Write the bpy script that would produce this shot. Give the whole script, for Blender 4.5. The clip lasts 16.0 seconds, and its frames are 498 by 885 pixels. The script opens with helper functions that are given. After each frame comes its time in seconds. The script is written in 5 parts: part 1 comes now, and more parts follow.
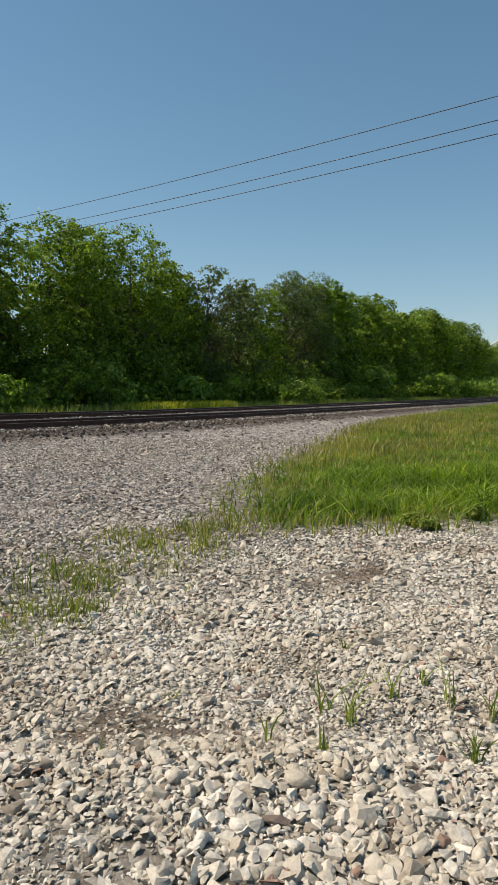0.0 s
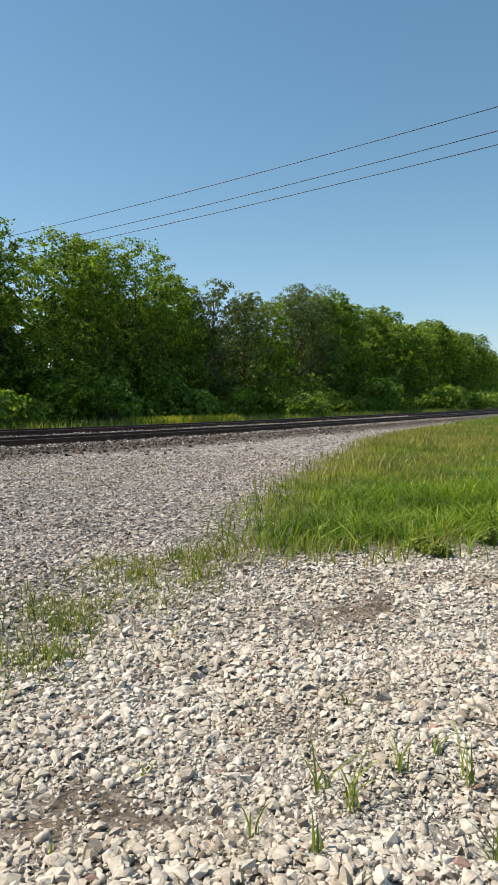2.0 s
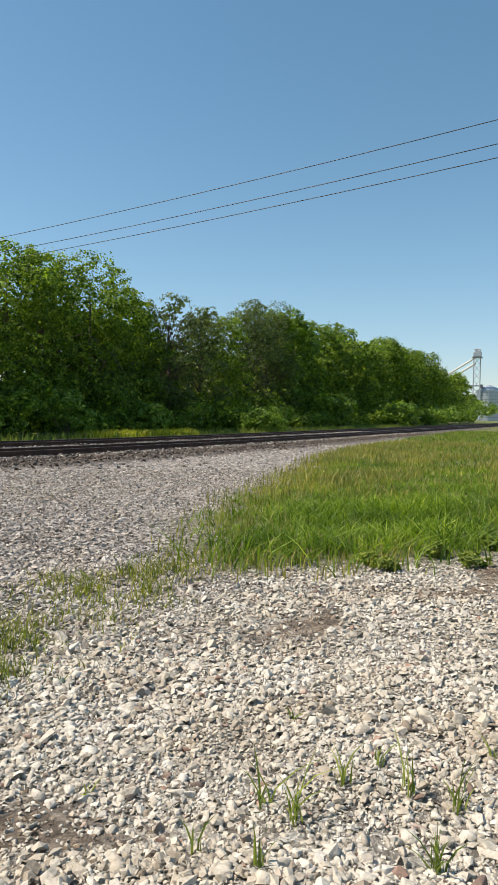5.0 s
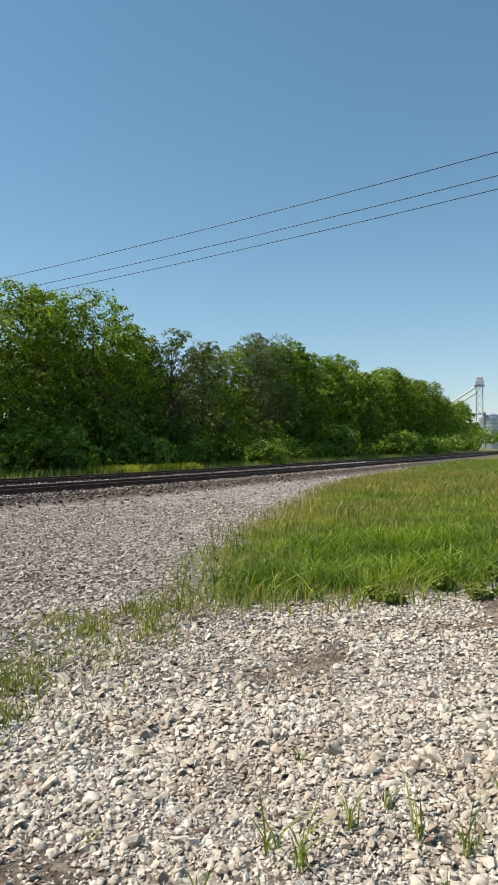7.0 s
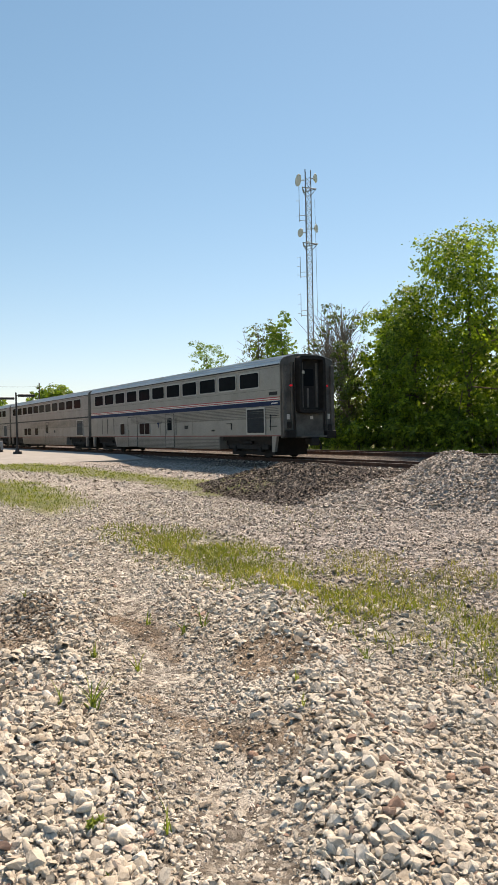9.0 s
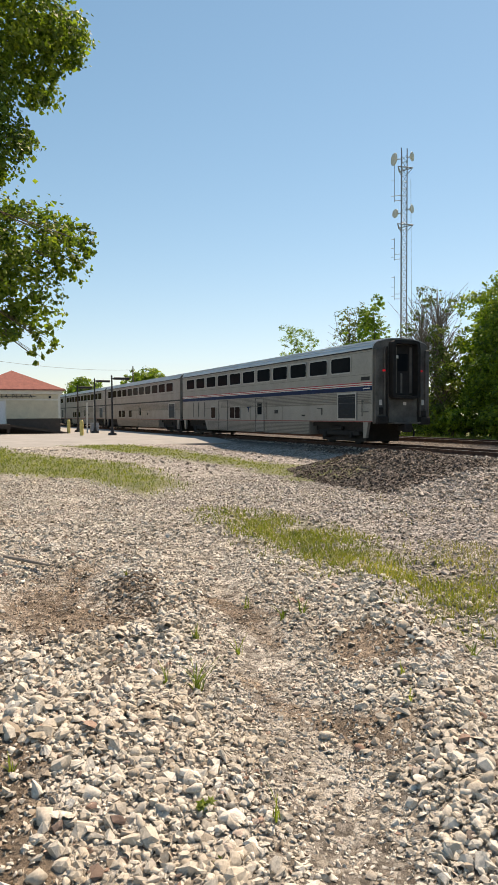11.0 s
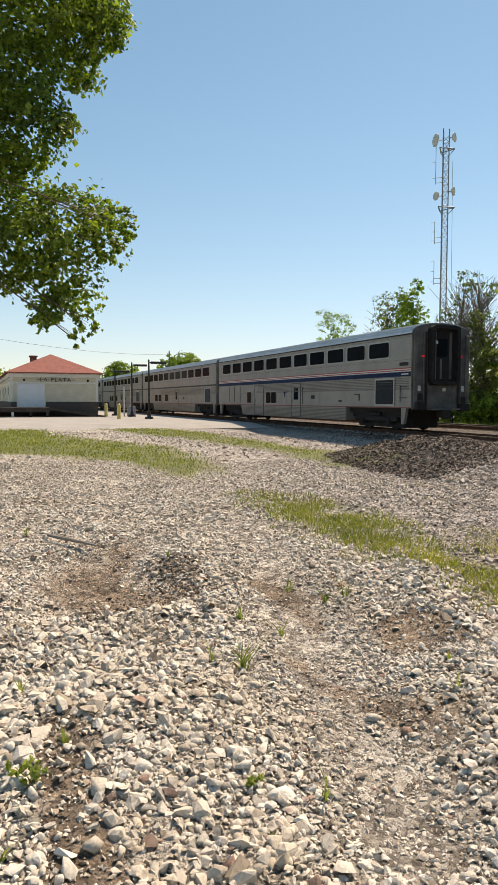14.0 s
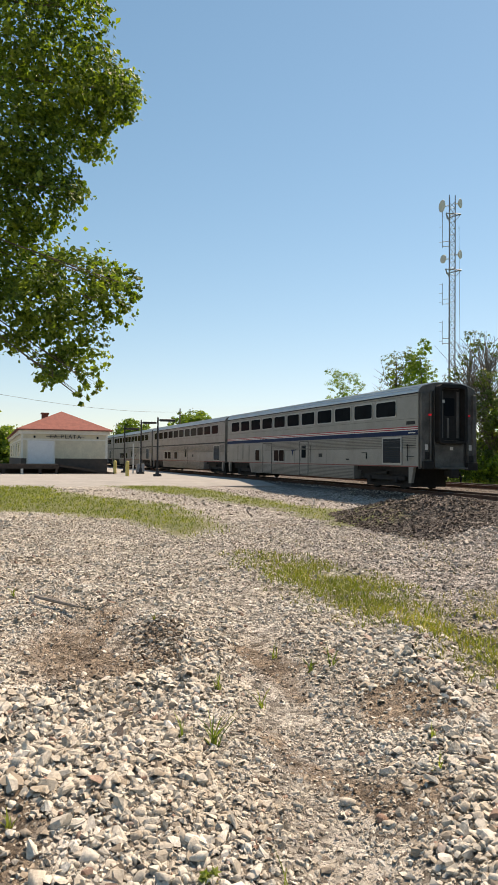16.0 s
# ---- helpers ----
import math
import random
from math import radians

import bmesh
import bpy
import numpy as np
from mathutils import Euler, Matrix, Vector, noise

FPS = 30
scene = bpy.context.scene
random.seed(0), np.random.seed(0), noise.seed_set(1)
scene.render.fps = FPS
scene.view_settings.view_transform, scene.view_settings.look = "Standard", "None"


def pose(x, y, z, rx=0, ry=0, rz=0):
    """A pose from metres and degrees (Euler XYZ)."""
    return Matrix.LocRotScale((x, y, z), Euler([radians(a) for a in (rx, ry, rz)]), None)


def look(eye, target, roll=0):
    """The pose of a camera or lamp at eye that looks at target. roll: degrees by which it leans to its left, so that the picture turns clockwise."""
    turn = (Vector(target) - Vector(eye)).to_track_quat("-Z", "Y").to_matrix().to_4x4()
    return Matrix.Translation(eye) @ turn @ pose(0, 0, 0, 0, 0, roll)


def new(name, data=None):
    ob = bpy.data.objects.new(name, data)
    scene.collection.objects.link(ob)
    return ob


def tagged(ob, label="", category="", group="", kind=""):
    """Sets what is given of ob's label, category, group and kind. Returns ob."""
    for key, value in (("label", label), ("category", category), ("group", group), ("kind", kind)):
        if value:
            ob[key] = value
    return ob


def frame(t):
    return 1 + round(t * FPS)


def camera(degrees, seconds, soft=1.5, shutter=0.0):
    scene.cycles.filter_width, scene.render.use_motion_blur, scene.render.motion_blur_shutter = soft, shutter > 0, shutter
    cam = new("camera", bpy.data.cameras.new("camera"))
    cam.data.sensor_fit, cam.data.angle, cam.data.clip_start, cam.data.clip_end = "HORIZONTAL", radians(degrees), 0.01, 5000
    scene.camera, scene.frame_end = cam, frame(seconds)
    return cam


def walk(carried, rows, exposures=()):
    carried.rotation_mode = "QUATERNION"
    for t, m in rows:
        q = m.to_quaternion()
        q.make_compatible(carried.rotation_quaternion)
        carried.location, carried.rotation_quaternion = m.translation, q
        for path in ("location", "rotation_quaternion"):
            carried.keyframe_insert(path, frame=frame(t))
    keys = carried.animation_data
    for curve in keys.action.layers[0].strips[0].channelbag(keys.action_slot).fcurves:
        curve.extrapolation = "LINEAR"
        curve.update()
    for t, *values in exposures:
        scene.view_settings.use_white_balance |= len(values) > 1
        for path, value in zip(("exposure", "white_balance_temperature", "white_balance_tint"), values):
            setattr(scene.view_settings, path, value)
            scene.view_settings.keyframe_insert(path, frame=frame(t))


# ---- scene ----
cam = camera(39.4, 16.0, soft=1.1)

PATH = [
    (0, (0.212, -0.002, 1.484), (1.79, 1.216, 1.322), 0.8),
    (0.5, (0.376, 0.026, 1.485), (1.82, 1.398, 1.308), 0.0),
    (1, (0.535, 0.173, 1.507), (2.092, 1.428, 1.509), -1.3),
    (1.5, (0.583, 0.227, 1.525), (2.169, 1.444, 1.46), 0.3),
    (2, (0.612, 0.182, 1.541), (2.178, 1.419, 1.415), 0.4),
    (2.5, (0.601, 0.14, 1.557), (2.21, 1.326, 1.47), 1.0),
    (3, (0.608, 0.138, 1.552), (2.218, 1.317, 1.432), 0.9),
    (3.5, (0.611, 0.148, 1.552), (2.211, 1.344, 1.454), 1.1),
    (4, (0.609, 0.149, 1.554), (2.221, 1.33, 1.483), 1.8),
    (4.5, (0.595, 0.12, 1.56), (2.224, 1.279, 1.51), 0.3),
    (5, (0.613, 0.136, 1.546), (2.257, 1.272, 1.463), 0.9),
    (5.2, (0.618, 0.135, 1.545), (2.263, 1.269, 1.446), 0.6),
    (7, (0.617, 0.110, 1.570), (2.255, 1.257, 1.580), -0.2),
    (7.1, (0.617, 0.105, 1.574), (2.210, 1.314, 1.598), -0.6),
    (7.2, (0.617, 0.100, 1.578), (2.058, 1.487, 1.616), -0.9),
    (7.3, (0.610, 0.100, 1.585), (1.800, 1.708, 1.630), -1.6),
    (7.4, (0.585, 0.130, 1.605), (1.426, 1.945, 1.671), -2.6),
    (7.5, (0.553, 0.172, 1.626), (1.008, 2.120, 1.717), -3.2),
    (7.6, (0.474, 0.194, 1.631), (0.525, 2.193, 1.791), -2.9),
    (7.7, (0.380, 0.200, 1.636), (0.024, 2.168, 1.825), -1.9),
    (7.8, (0.349, 0.235, 1.643), (-0.398, 2.090, 1.800), -1.2),
    (7.9, (0.307, 0.255, 1.645), (-0.803, 1.919, 1.753), -0.5),
    (8, (0.253, 0.259, 1.643), (-1.170, 1.665, 1.699), 0.3),
    (8.1, (0.227, 0.236, 1.628), (-1.374, 1.435, 1.650), -0.7),
    (8.2, (0.201, 0.214, 1.613), (-1.501, 1.264, 1.6), -1.6),
    (10.3, (0.096, 0.111, 1.634), (-1.603, 1.163, 1.562), -0.5),
    (10.5, (0.041, 0.095, 1.622), (-1.701, 1.074, 1.523), 0.2),
    (11, (0.036, 0.076, 1.626), (-1.785, 0.899, 1.548), -0.3),
    (11.5, (0.01, 0.052, 1.614), (-1.855, 0.771, 1.528), -0.2),
    (12, (0.011, 0.02, 1.615), (-1.874, 0.686, 1.554), -0.2),
    (12.5, (-0.004, 0.005, 1.604), (-1.89, 0.666, 1.53), -0.5),
    (13, (-0.015, -0.005, 1.604), (-1.903, 0.648, 1.516), -0.1),
    (13.5, (0.002, 0.001, 1.602), (-1.879, 0.67, 1.489), -0.6),
    (14, (-0.003, 0.006, 1.602), (-1.861, 0.737, 1.482), 0.2),
    (14.5, (0.002, -0.001, 1.604), (-1.834, 0.782, 1.478), -0.0),
    (15, (0.012, 0.026, 1.609), (-1.824, 0.808, 1.483), -1.4),
    (15.5, (-0.032, 0.083, 1.599), (-1.883, 0.82, 1.423), -1.4),
    (16, (-0.025, 0.246, 1.622), (-1.897, 0.947, 1.667), 0.5),
]
walk(cam, [(t, look(eye, target, roll)) for t, eye, target, roll in PATH],
     exposures=[(0, -0.26, 7150, 10), (1.0, 0.03, 6930, 10), (5.2, 0.03, 6930, 10), (7.4, -0.01, 7000, 11), (8.0, 0.35, 7950, 17), (8.2, 0.31, 7980, 17), (10.3, 0.19, 8080, 16), (15.0, 0.17, 8120, 16), (16, 0.17, 8050, 16)])

# ---- light and sky ----
SUN_YAW, SUN_ELEV = 33.0, 52.0          # degrees left of +y, degrees up
sun_dir = Vector((-math.sin(radians(SUN_YAW)) * math.cos(radians(SUN_ELEV)), math.cos(radians(SUN_YAW)) * math.cos(radians(SUN_ELEV)), math.sin(radians(SUN_ELEV))))
world = bpy.data.worlds.new("sky")
scene.world = world
world.use_nodes = True
wn = world.node_tree.nodes
sky = wn.new("ShaderNodeTexSky")
sky.sky_type, sky.sun_disc = "NISHITA", False
sky.sun_elevation, sky.sun_rotation = radians(SUN_ELEV), radians(-SUN_YAW)
sky.air_density, sky.dust_density, sky.ozone_density = 1.0, 0.08, 1.0
wn["Background"].inputs["Strength"].default_value = 0.135
haze = wn.new("ShaderNodeMix")
haze.data_type, haze.blend_type = "RGBA", "MULTIPLY"
haze.inputs["Factor"].default_value, haze.inputs["B"].default_value = 1.0, (0.86, 0.987, 1.045, 1)
air = wn.new("ShaderNodeHueSaturation")
air.inputs["Hue"].default_value, air.inputs["Saturation"].default_value = 0.486, 1.10
world.node_tree.links.new(sky.outputs["Color"], air.inputs["Color"])
world.node_tree.links.new(air.outputs["Color"], haze.inputs["A"])
thick = wn.new("ShaderNodeVectorMath")            # the pale haze low in the sky levels off
thick.operation = "MULTIPLY_ADD"
thick.inputs[1].default_value, thick.inputs[2].default_value = (0.058, 0.050, 0.030), (0.895, 0.88, 0.875)
level = wn.new("ShaderNodeVectorMath")
level.operation = "DIVIDE"
world.node_tree.links.new(haze.outputs["Result"], thick.inputs[0])
world.node_tree.links.new(haze.outputs["Result"], level.inputs[0])
world.node_tree.links.new(thick.outputs["Vector"], level.inputs[1])
world.node_tree.links.new(level.outputs["Vector"], wn["Background"].inputs["Color"])
sun = new("sun", bpy.data.lights.new("sun", "SUN"))
sun.data.energy, sun.data.angle, sun.data.color = 6.4, radians(0.53), (1.0, 0.915, 0.81)
sun.matrix_world = look(sun_dir * 200, (0, 0, 0))

# ---- materials ----


def material(name, rough=0.8, metal=0.0):
    """A node material with its tree, principled shader and a place for more nodes."""
    m = bpy.data.materials.new(name)
    m.use_nodes = True
    b = m.node_tree.nodes["Principled BSDF"]
    b.inputs["Roughness"].default_value, b.inputs["Metallic"].default_value = rough, metal
    return m, m.node_tree, b


def ramp(nt, fac, stops):
    r = nt.nodes.new("ShaderNodeValToRGB")
    els = r.color_ramp.elements
    while len(els) < len(stops):
        els.new(0.5)
    for e, (p, c) in zip(els, stops):
        e.position, e.color = p, (*c, 1)
    nt.links.new(fac, r.inputs["Fac"])
    return r.outputs["Color"]


def noise_at(nt, scale, detail=4.0, rough=0.6, coords=None, kind="noise"):
    t = nt.nodes.new("ShaderNodeTexNoise" if kind == "noise" else "ShaderNodeTexVoronoi")
    t.inputs["Scale"].default_value = scale
    if kind == "noise":
        t.inputs["Detail"].default_value, t.inputs["Roughness"].default_value = detail, rough
    if coords is None:
        coords = nt.nodes.new("ShaderNodeNewGeometry").outputs["Position"]
    nt.links.new(coords, t.inputs["Vector"])
    return t


def mixed(nt, fac, a, b, mode="MIX"):
    m = nt.nodes.new("ShaderNodeMix")
    m.data_type, m.blend_type = "RGBA", mode
    for sock, v in ((m.inputs["Factor"], fac), (m.inputs["A"], a), (m.inputs["B"], b)):
        if isinstance(v, (int, float)):
            sock.default_value = v
        elif isinstance(v, tuple):
            sock.default_value = (*v, 1)
        else:
            nt.links.new(v, sock)
    return m.outputs["Result"]


def bump(nt, b, height, strength=0.5, dist=0.02):
    n = nt.nodes.new("ShaderNodeBump")
    n.inputs["Strength"].default_value, n.inputs["Distance"].default_value = strength, dist
    nt.links.new(height, n.inputs["Height"])
    nt.links.new(n.outputs["Normal"], b.inputs["Normal"])


def simple(name, color, rough=0.7, metal=0.0, vary=0.25, scale=6.0, fine=60.0, relief=0.2):
    """A worn surface: broad stains and fine grain over one base colour."""
    m, nt, b = material(name, rough, metal)
    lo, hi = tuple(c * (1 - vary) for c in color), tuple(min(1, c * (1 + vary * 0.7)) for c in color)
    broad = ramp(nt, noise_at(nt, scale).outputs["Fac"], [(0.3, lo), (0.7, hi)])
    grain = noise_at(nt, fine, 3.0).outputs["Fac"]
    g = ramp(nt, grain, [(0.25, (0.78, 0.78, 0.78)), (0.75, (1.1, 1.1, 1.1))])
    nt.links.new(mixed(nt, 1.0, broad, g, "MULTIPLY"), b.inputs["Base Color"])
    if relief:
        bump(nt, b, grain, relief, 0.006)
    return m


def leaf_material(name, dark, light, translucency=0.35):
    m, nt, b = material(name, 0.5)
    geo = nt.nodes.new("ShaderNodeNewGeometry")
    c = ramp(nt, geo.outputs["Random Per Island"], [(0.0, dark), (0.65, tuple((a + z) / 2 for a, z in zip(dark, light))), (1.0, light)])
    # broad noise paints sunlit and shaded clumps into the leaf colour
    big = ramp(nt, noise_at(nt, 0.75, 3.0).outputs["Fac"], [(0.3, (0.58, 0.64, 0.68)), (0.5, (0.98, 0.98, 0.95)), (0.7, (1.35, 1.25, 1.0))])
    col = mixed(nt, 1.0, c, big, "MULTIPLY")
    nt.links.new(col, b.inputs["Base Color"])
    b.inputs["Specular IOR Level"].default_value = 0.3
    tr = nt.nodes.new("ShaderNodeBsdfTranslucent")
    nt.links.new(mixed(nt, 1.0, col, (1.1, 1.25, 0.55), "MULTIPLY"), tr.inputs["Color"])
    mx = nt.nodes.new("ShaderNodeMixShader")
    mx.inputs[0].default_value = translucency
    out = nt.nodes["Material Output"]
    nt.links.new(b.outputs[0], mx.inputs[1])
    nt.links.new(tr.outputs[0], mx.inputs[2])
    nt.links.new(mx.outputs[0], out.inputs["Surface"])
    return m


def stone_material(name, stops, by_object=False):
    m, nt, b = material(name, 0.9)
    if by_object:
        rnd = nt.nodes.new("ShaderNodeObjectInfo").outputs["Random"]
    else:
        rnd = nt.nodes.new("ShaderNodeNewGeometry").outputs["Random Per Island"]
    base = ramp(nt, rnd, stops)
    mott = noise_at(nt, 55.0, 5.0, 0.7).outputs["Fac"]
    col = mixed(nt, 1.0, base, ramp(nt, mott, [(0.3, (0.72, 0.7, 0.66)), (0.7, (1.08, 1.07, 1.05))]), "MULTIPLY")
    stain = ramp(nt, noise_at(nt, 1.2, 5.0, 0.7).outputs["Fac"], [(0.34, (0.83, 0.775, 0.70)), (0.56, (1.0, 0.99, 0.97)), (0.75, (1.06, 1.06, 1.07))])
    col = mixed(nt, 1.0, col, stain, "MULTIPLY")
    nt.links.new(col, b.inputs["Base Color"])
    bump(nt, b, mott, 0.8, 0.009)
    return m


WHITE_STOPS = [(0.0, (0.25, 0.21, 0.17)), (0.06, (0.45, 0.41, 0.355)), (0.3, (0.555, 0.522, 0.47)), (0.75, (0.66, 0.632, 0.58)), (0.96, (0.76, 0.738, 0.695)), (0.985, (0.37, 0.24, 0.19)), (1.0, (0.15, 0.13, 0.12))]
GREY_STOPS = [(0.0, (0.20, 0.175, 0.158)), (0.25, (0.39, 0.352, 0.325)), (0.7, (0.54, 0.50, 0.468)), (1.0, (0.70, 0.665, 0.63))]
DARK_STOPS = [(0.0, (0.055, 0.042, 0.037)), (0.5, (0.14, 0.112, 0.097)), (1.0, (0.27, 0.228, 0.20))]
STONE_WHITE = stone_material("limestone_gravel", WHITE_STOPS)
STONE_PIECE = stone_material("limestone_piece", WHITE_STOPS, True)
STONE_CHIP = stone_material("dusty_chips", [(0.0, (0.18, 0.13, 0.09)), (0.5, (0.37, 0.305, 0.24)), (1.0, (0.57, 0.515, 0.445))])
STONE_EARTH = stone_material("earthy_rubble", [(0.0, (0.10, 0.072, 0.052)), (0.5, (0.23, 0.18, 0.138)), (1.0, (0.42, 0.365, 0.30))])
STONE_GREY = stone_material("grey_ballast", GREY_STOPS)
STONE_DARK = stone_material("dark_ballast", DARK_STOPS)


def ground_material():
    """Pale gravel, grey ballast, grass soil and bare dirt, mixed by the zones stored on the sheet."""
    m, nt, b = material("ground_surface", 0.95)
    att = nt.nodes.new("ShaderNodeAttribute")
    att.attribute_name = "zone"
    sep = nt.nodes.new("ShaderNodeSeparateColor")
    nt.links.new(att.outputs["Color"], sep.inputs[0])
    cells = noise_at(nt, 30.0, kind="cells")
    fine = noise_at(nt, 75.0, kind="cells")
    tone = nt.nodes.new("ShaderNodeSeparateColor")
    nt.links.new(cells.outputs["Color"], tone.inputs[0])
    tone2 = nt.nodes.new("ShaderNodeSeparateColor")
    nt.links.new(fine.outputs["Color"], tone2.inputs[0])
    pale = ramp(nt, tone.outputs[0], [(0.0, (0.155, 0.135, 0.113)), (0.35, (0.43, 0.392, 0.337)), (1.0, (0.71, 0.668, 0.605))])
    grey = ramp(nt, tone.outputs[0], [(0.0, (0.12, 0.106, 0.096)), (0.5, (0.36, 0.328, 0.303)), (1.0, (0.60, 0.56, 0.525))])
    soil = ramp(nt, noise_at(nt, 3.0, 6.0).outputs["Fac"], [(0.3, (0.07, 0.10, 0.02)), (0.5, (0.15, 0.17, 0.04)), (0.75, (0.26, 0.22, 0.10))])
    dirt = ramp(nt, noise_at(nt, 9.0, 6.0).outputs["Fac"], [(0.3, (0.168, 0.12, 0.083)), (0.7, (0.365, 0.288, 0.212))])
    dirt = mixed(nt, 1.0, dirt, ramp(nt, tone2.outputs[0], [(0.0, (0.6, 0.6, 0.6)), (1.0, (1.35, 1.35, 1.35))]), "MULTIPLY")
    patch = ramp(nt, noise_at(nt, 0.55, 5.0, 0.65).outputs["Fac"], [(0.50, (0, 0, 0)), (0.64, (1, 1, 1))])
    col = mixed(nt, sep.outputs[0], grey, pale)
    dark = ramp(nt, tone.outputs[0], [(0.0, (0.05, 0.04, 0.034)), (0.5, (0.12, 0.10, 0.088)), (1.0, (0.23, 0.198, 0.175))])
    col = mixed(nt, att.outputs["Alpha"], col, dark)
    dm = nt.nodes.new("ShaderNodeMath")
    dm.operation = "MULTIPLY"
    nt.links.new(sep.outputs[2], dm.inputs[0])
    nt.links.new(patch, dm.inputs[1])
    forced = nt.nodes.new("ShaderNodeMath")
    forced.operation, forced.use_clamp = "SUBTRACT", True
    forced.inputs[1].default_value = 1.0
    nt.links.new(sep.outputs[2], forced.inputs[0])
    both = nt.nodes.new("ShaderNodeMath")
    both.operation, both.use_clamp = "ADD", True
    nt.links.new(dm.outputs[0], both.inputs[0])
    nt.links.new(forced.outputs[0], both.inputs[1])
    col = mixed(nt, both.outputs[0], col, dirt)
    lumps = noise_at(nt, 10.0, kind="cells")
    lump_tone = nt.nodes.new("ShaderNodeSeparateColor")
    nt.links.new(lumps.outputs["Color"], lump_tone.inputs[0])
    col = mixed(nt, 1.0, col, ramp(nt, lump_tone.outputs[0], [(0.0, (0.5, 0.48, 0.46)), (0.45, (0.95, 0.95, 0.95)), (1.0, (1.4, 1.4, 1.4))]), "MULTIPLY")
    col = mixed(nt, 1.0, col, ramp(nt, noise_at(nt, 2.3, 5.0, 0.7).outputs["Fac"], [(0.3, (0.82, 0.80, 0.77)), (0.7, (1.14, 1.14, 1.14))]), "MULTIPLY")
    col = mixed(nt, sep.outputs[1], col, soil)
    nt.links.new(col, b.inputs["Base Color"])
    up = nt.nodes.new("ShaderNodeMath")
    up.operation = "MULTIPLY_ADD"
    up.inputs[1].default_value = -0.7
    nt.links.new(cells.outputs["Distance"], up.inputs[0])
    nt.links.new(tone.outputs[1], up.inputs[2])
    crumbs = noise_at(nt, 48.0, 6.0, 0.75).outputs["Fac"]
    rough_up = nt.nodes.new("ShaderNodeMath")
    rough_up.operation = "MULTIPLY_ADD"
    rough_up.inputs[1].default_value = 1.6
    nt.links.new(crumbs, rough_up.inputs[0])
    nt.links.new(up.outputs[0], rough_up.inputs[2])
    lump_up = nt.nodes.new("ShaderNodeMath")
    lump_up.operation = "MULTIPLY_ADD"
    lump_up.inputs[1].default_value = 1.5
    nt.links.new(lump_tone.outputs[1], lump_up.inputs[0])
    nt.links.new(rough_up.outputs[0], lump_up.inputs[2])
    bump(nt, b, lump_up.outputs[0], 1.0, 0.03)
    return m


GROUND = ground_material()
BARK = simple("bark", (0.13, 0.10, 0.075), 0.95, vary=0.4, scale=4, fine=40, relief=0.6)
PALE_BARK = simple("pale_bark", (0.25, 0.22, 0.19), 0.95, vary=0.35, scale=4, fine=40, relief=0.5)
LEAF_NEAR = leaf_material("cottonwood_leaf", (0.065, 0.112, 0.02), (0.26, 0.335, 0.06), 0.5)
LEAF_MID = leaf_material("woodland_leaf", (0.06, 0.122, 0.015), (0.36, 0.465, 0.06), 0.46)
LEAF_LIGHT = leaf_material("light_leaf", (0.095, 0.18, 0.02), (0.28, 0.40, 0.055), 0.38)
LEAF_GREY = leaf_material("greyish_leaf", (0.07, 0.105, 0.028), (0.22, 0.27, 0.075), 0.32)
GRASS = leaf_material("grass_blade", (0.075, 0.15, 0.014), (0.29, 0.38, 0.05), 0.45)
STRIP = leaf_material("olive_strip_grass", (0.12, 0.16, 0.028), (0.36, 0.37, 0.08), 0.38)
TUFT = leaf_material("fresh_weed_leaf", (0.13, 0.185, 0.035), (0.36, 0.40, 0.10), 0.4)
BLOOM = leaf_material("yellow_bloom", (0.30, 0.32, 0.02), (0.62, 0.58, 0.05), 0.3)
WEED = leaf_material("dry_weed", (0.20, 0.20, 0.05), (0.46, 0.40, 0.14), 0.35)
RUST = simple("rusty_rail", (0.10, 0.048, 0.032), 0.85, 0.1, 0.4, 3, 50)
RAIL_TOP = simple("polished_rail_head", (0.33, 0.32, 0.31), 0.38, 0.8, 0.15, 3, 40, 0)
TIE = simple("creosote_timber", (0.06, 0.045, 0.035), 0.95, 0, 0.4, 3, 30, 0.6)
STEEL = simple("stainless_side", (0.275, 0.268, 0.25), 0.45, 0.35, 0.14, 1.2, 25, 0.05)
STEEL_WARM = simple("stainless_side_dusty", (0.31, 0.283, 0.262), 0.5, 0.3, 0.18, 1.2, 25, 0.05)
ROOF_METAL = simple("car_roof_metal", (0.50, 0.54, 0.58), 0.36, 0.5, 0.15, 0.8, 20, 0.05)
END_GREY = simple("grimy_end_paint", (0.135, 0.127, 0.115), 0.75, 0.1, 0.45, 1.5, 18, 0.3)
UNDER = simple("underframe_black", (0.022, 0.020, 0.019), 0.8, 0.2, 0.4, 4, 30)
RED_STRIPE = simple("red_stripe", (0.40, 0.06, 0.06), 0.5, 0, 0.15, 2, 30, 0)
WHITE_STRIPE = simple("white_stripe", (0.70, 0.69, 0.66), 0.5, 0, 0.1, 2, 30, 0)
BLUE_STRIPE = simple("blue_stripe", (0.012, 0.026, 0.075), 0.65, 0, 0.2, 2, 30, 0)
RED_LINE = simple("thin_red_line", (0.28, 0.09, 0.08), 0.6, 0, 0.2, 2, 30, 0)
# darker than the body: flute shading painted into the colour; also seam lines
FLUTE_SHADE_SEAM = simple("shaded_flute_and_seam_steel", (0.125, 0.122, 0.115), 0.5, 0.4, 0.12, 1.2, 25, 0.05)
TRIM_DARK = simple("dark_trim", (0.022, 0.022, 0.024), 0.5, 0.2, 0.2, 5, 40, 0)
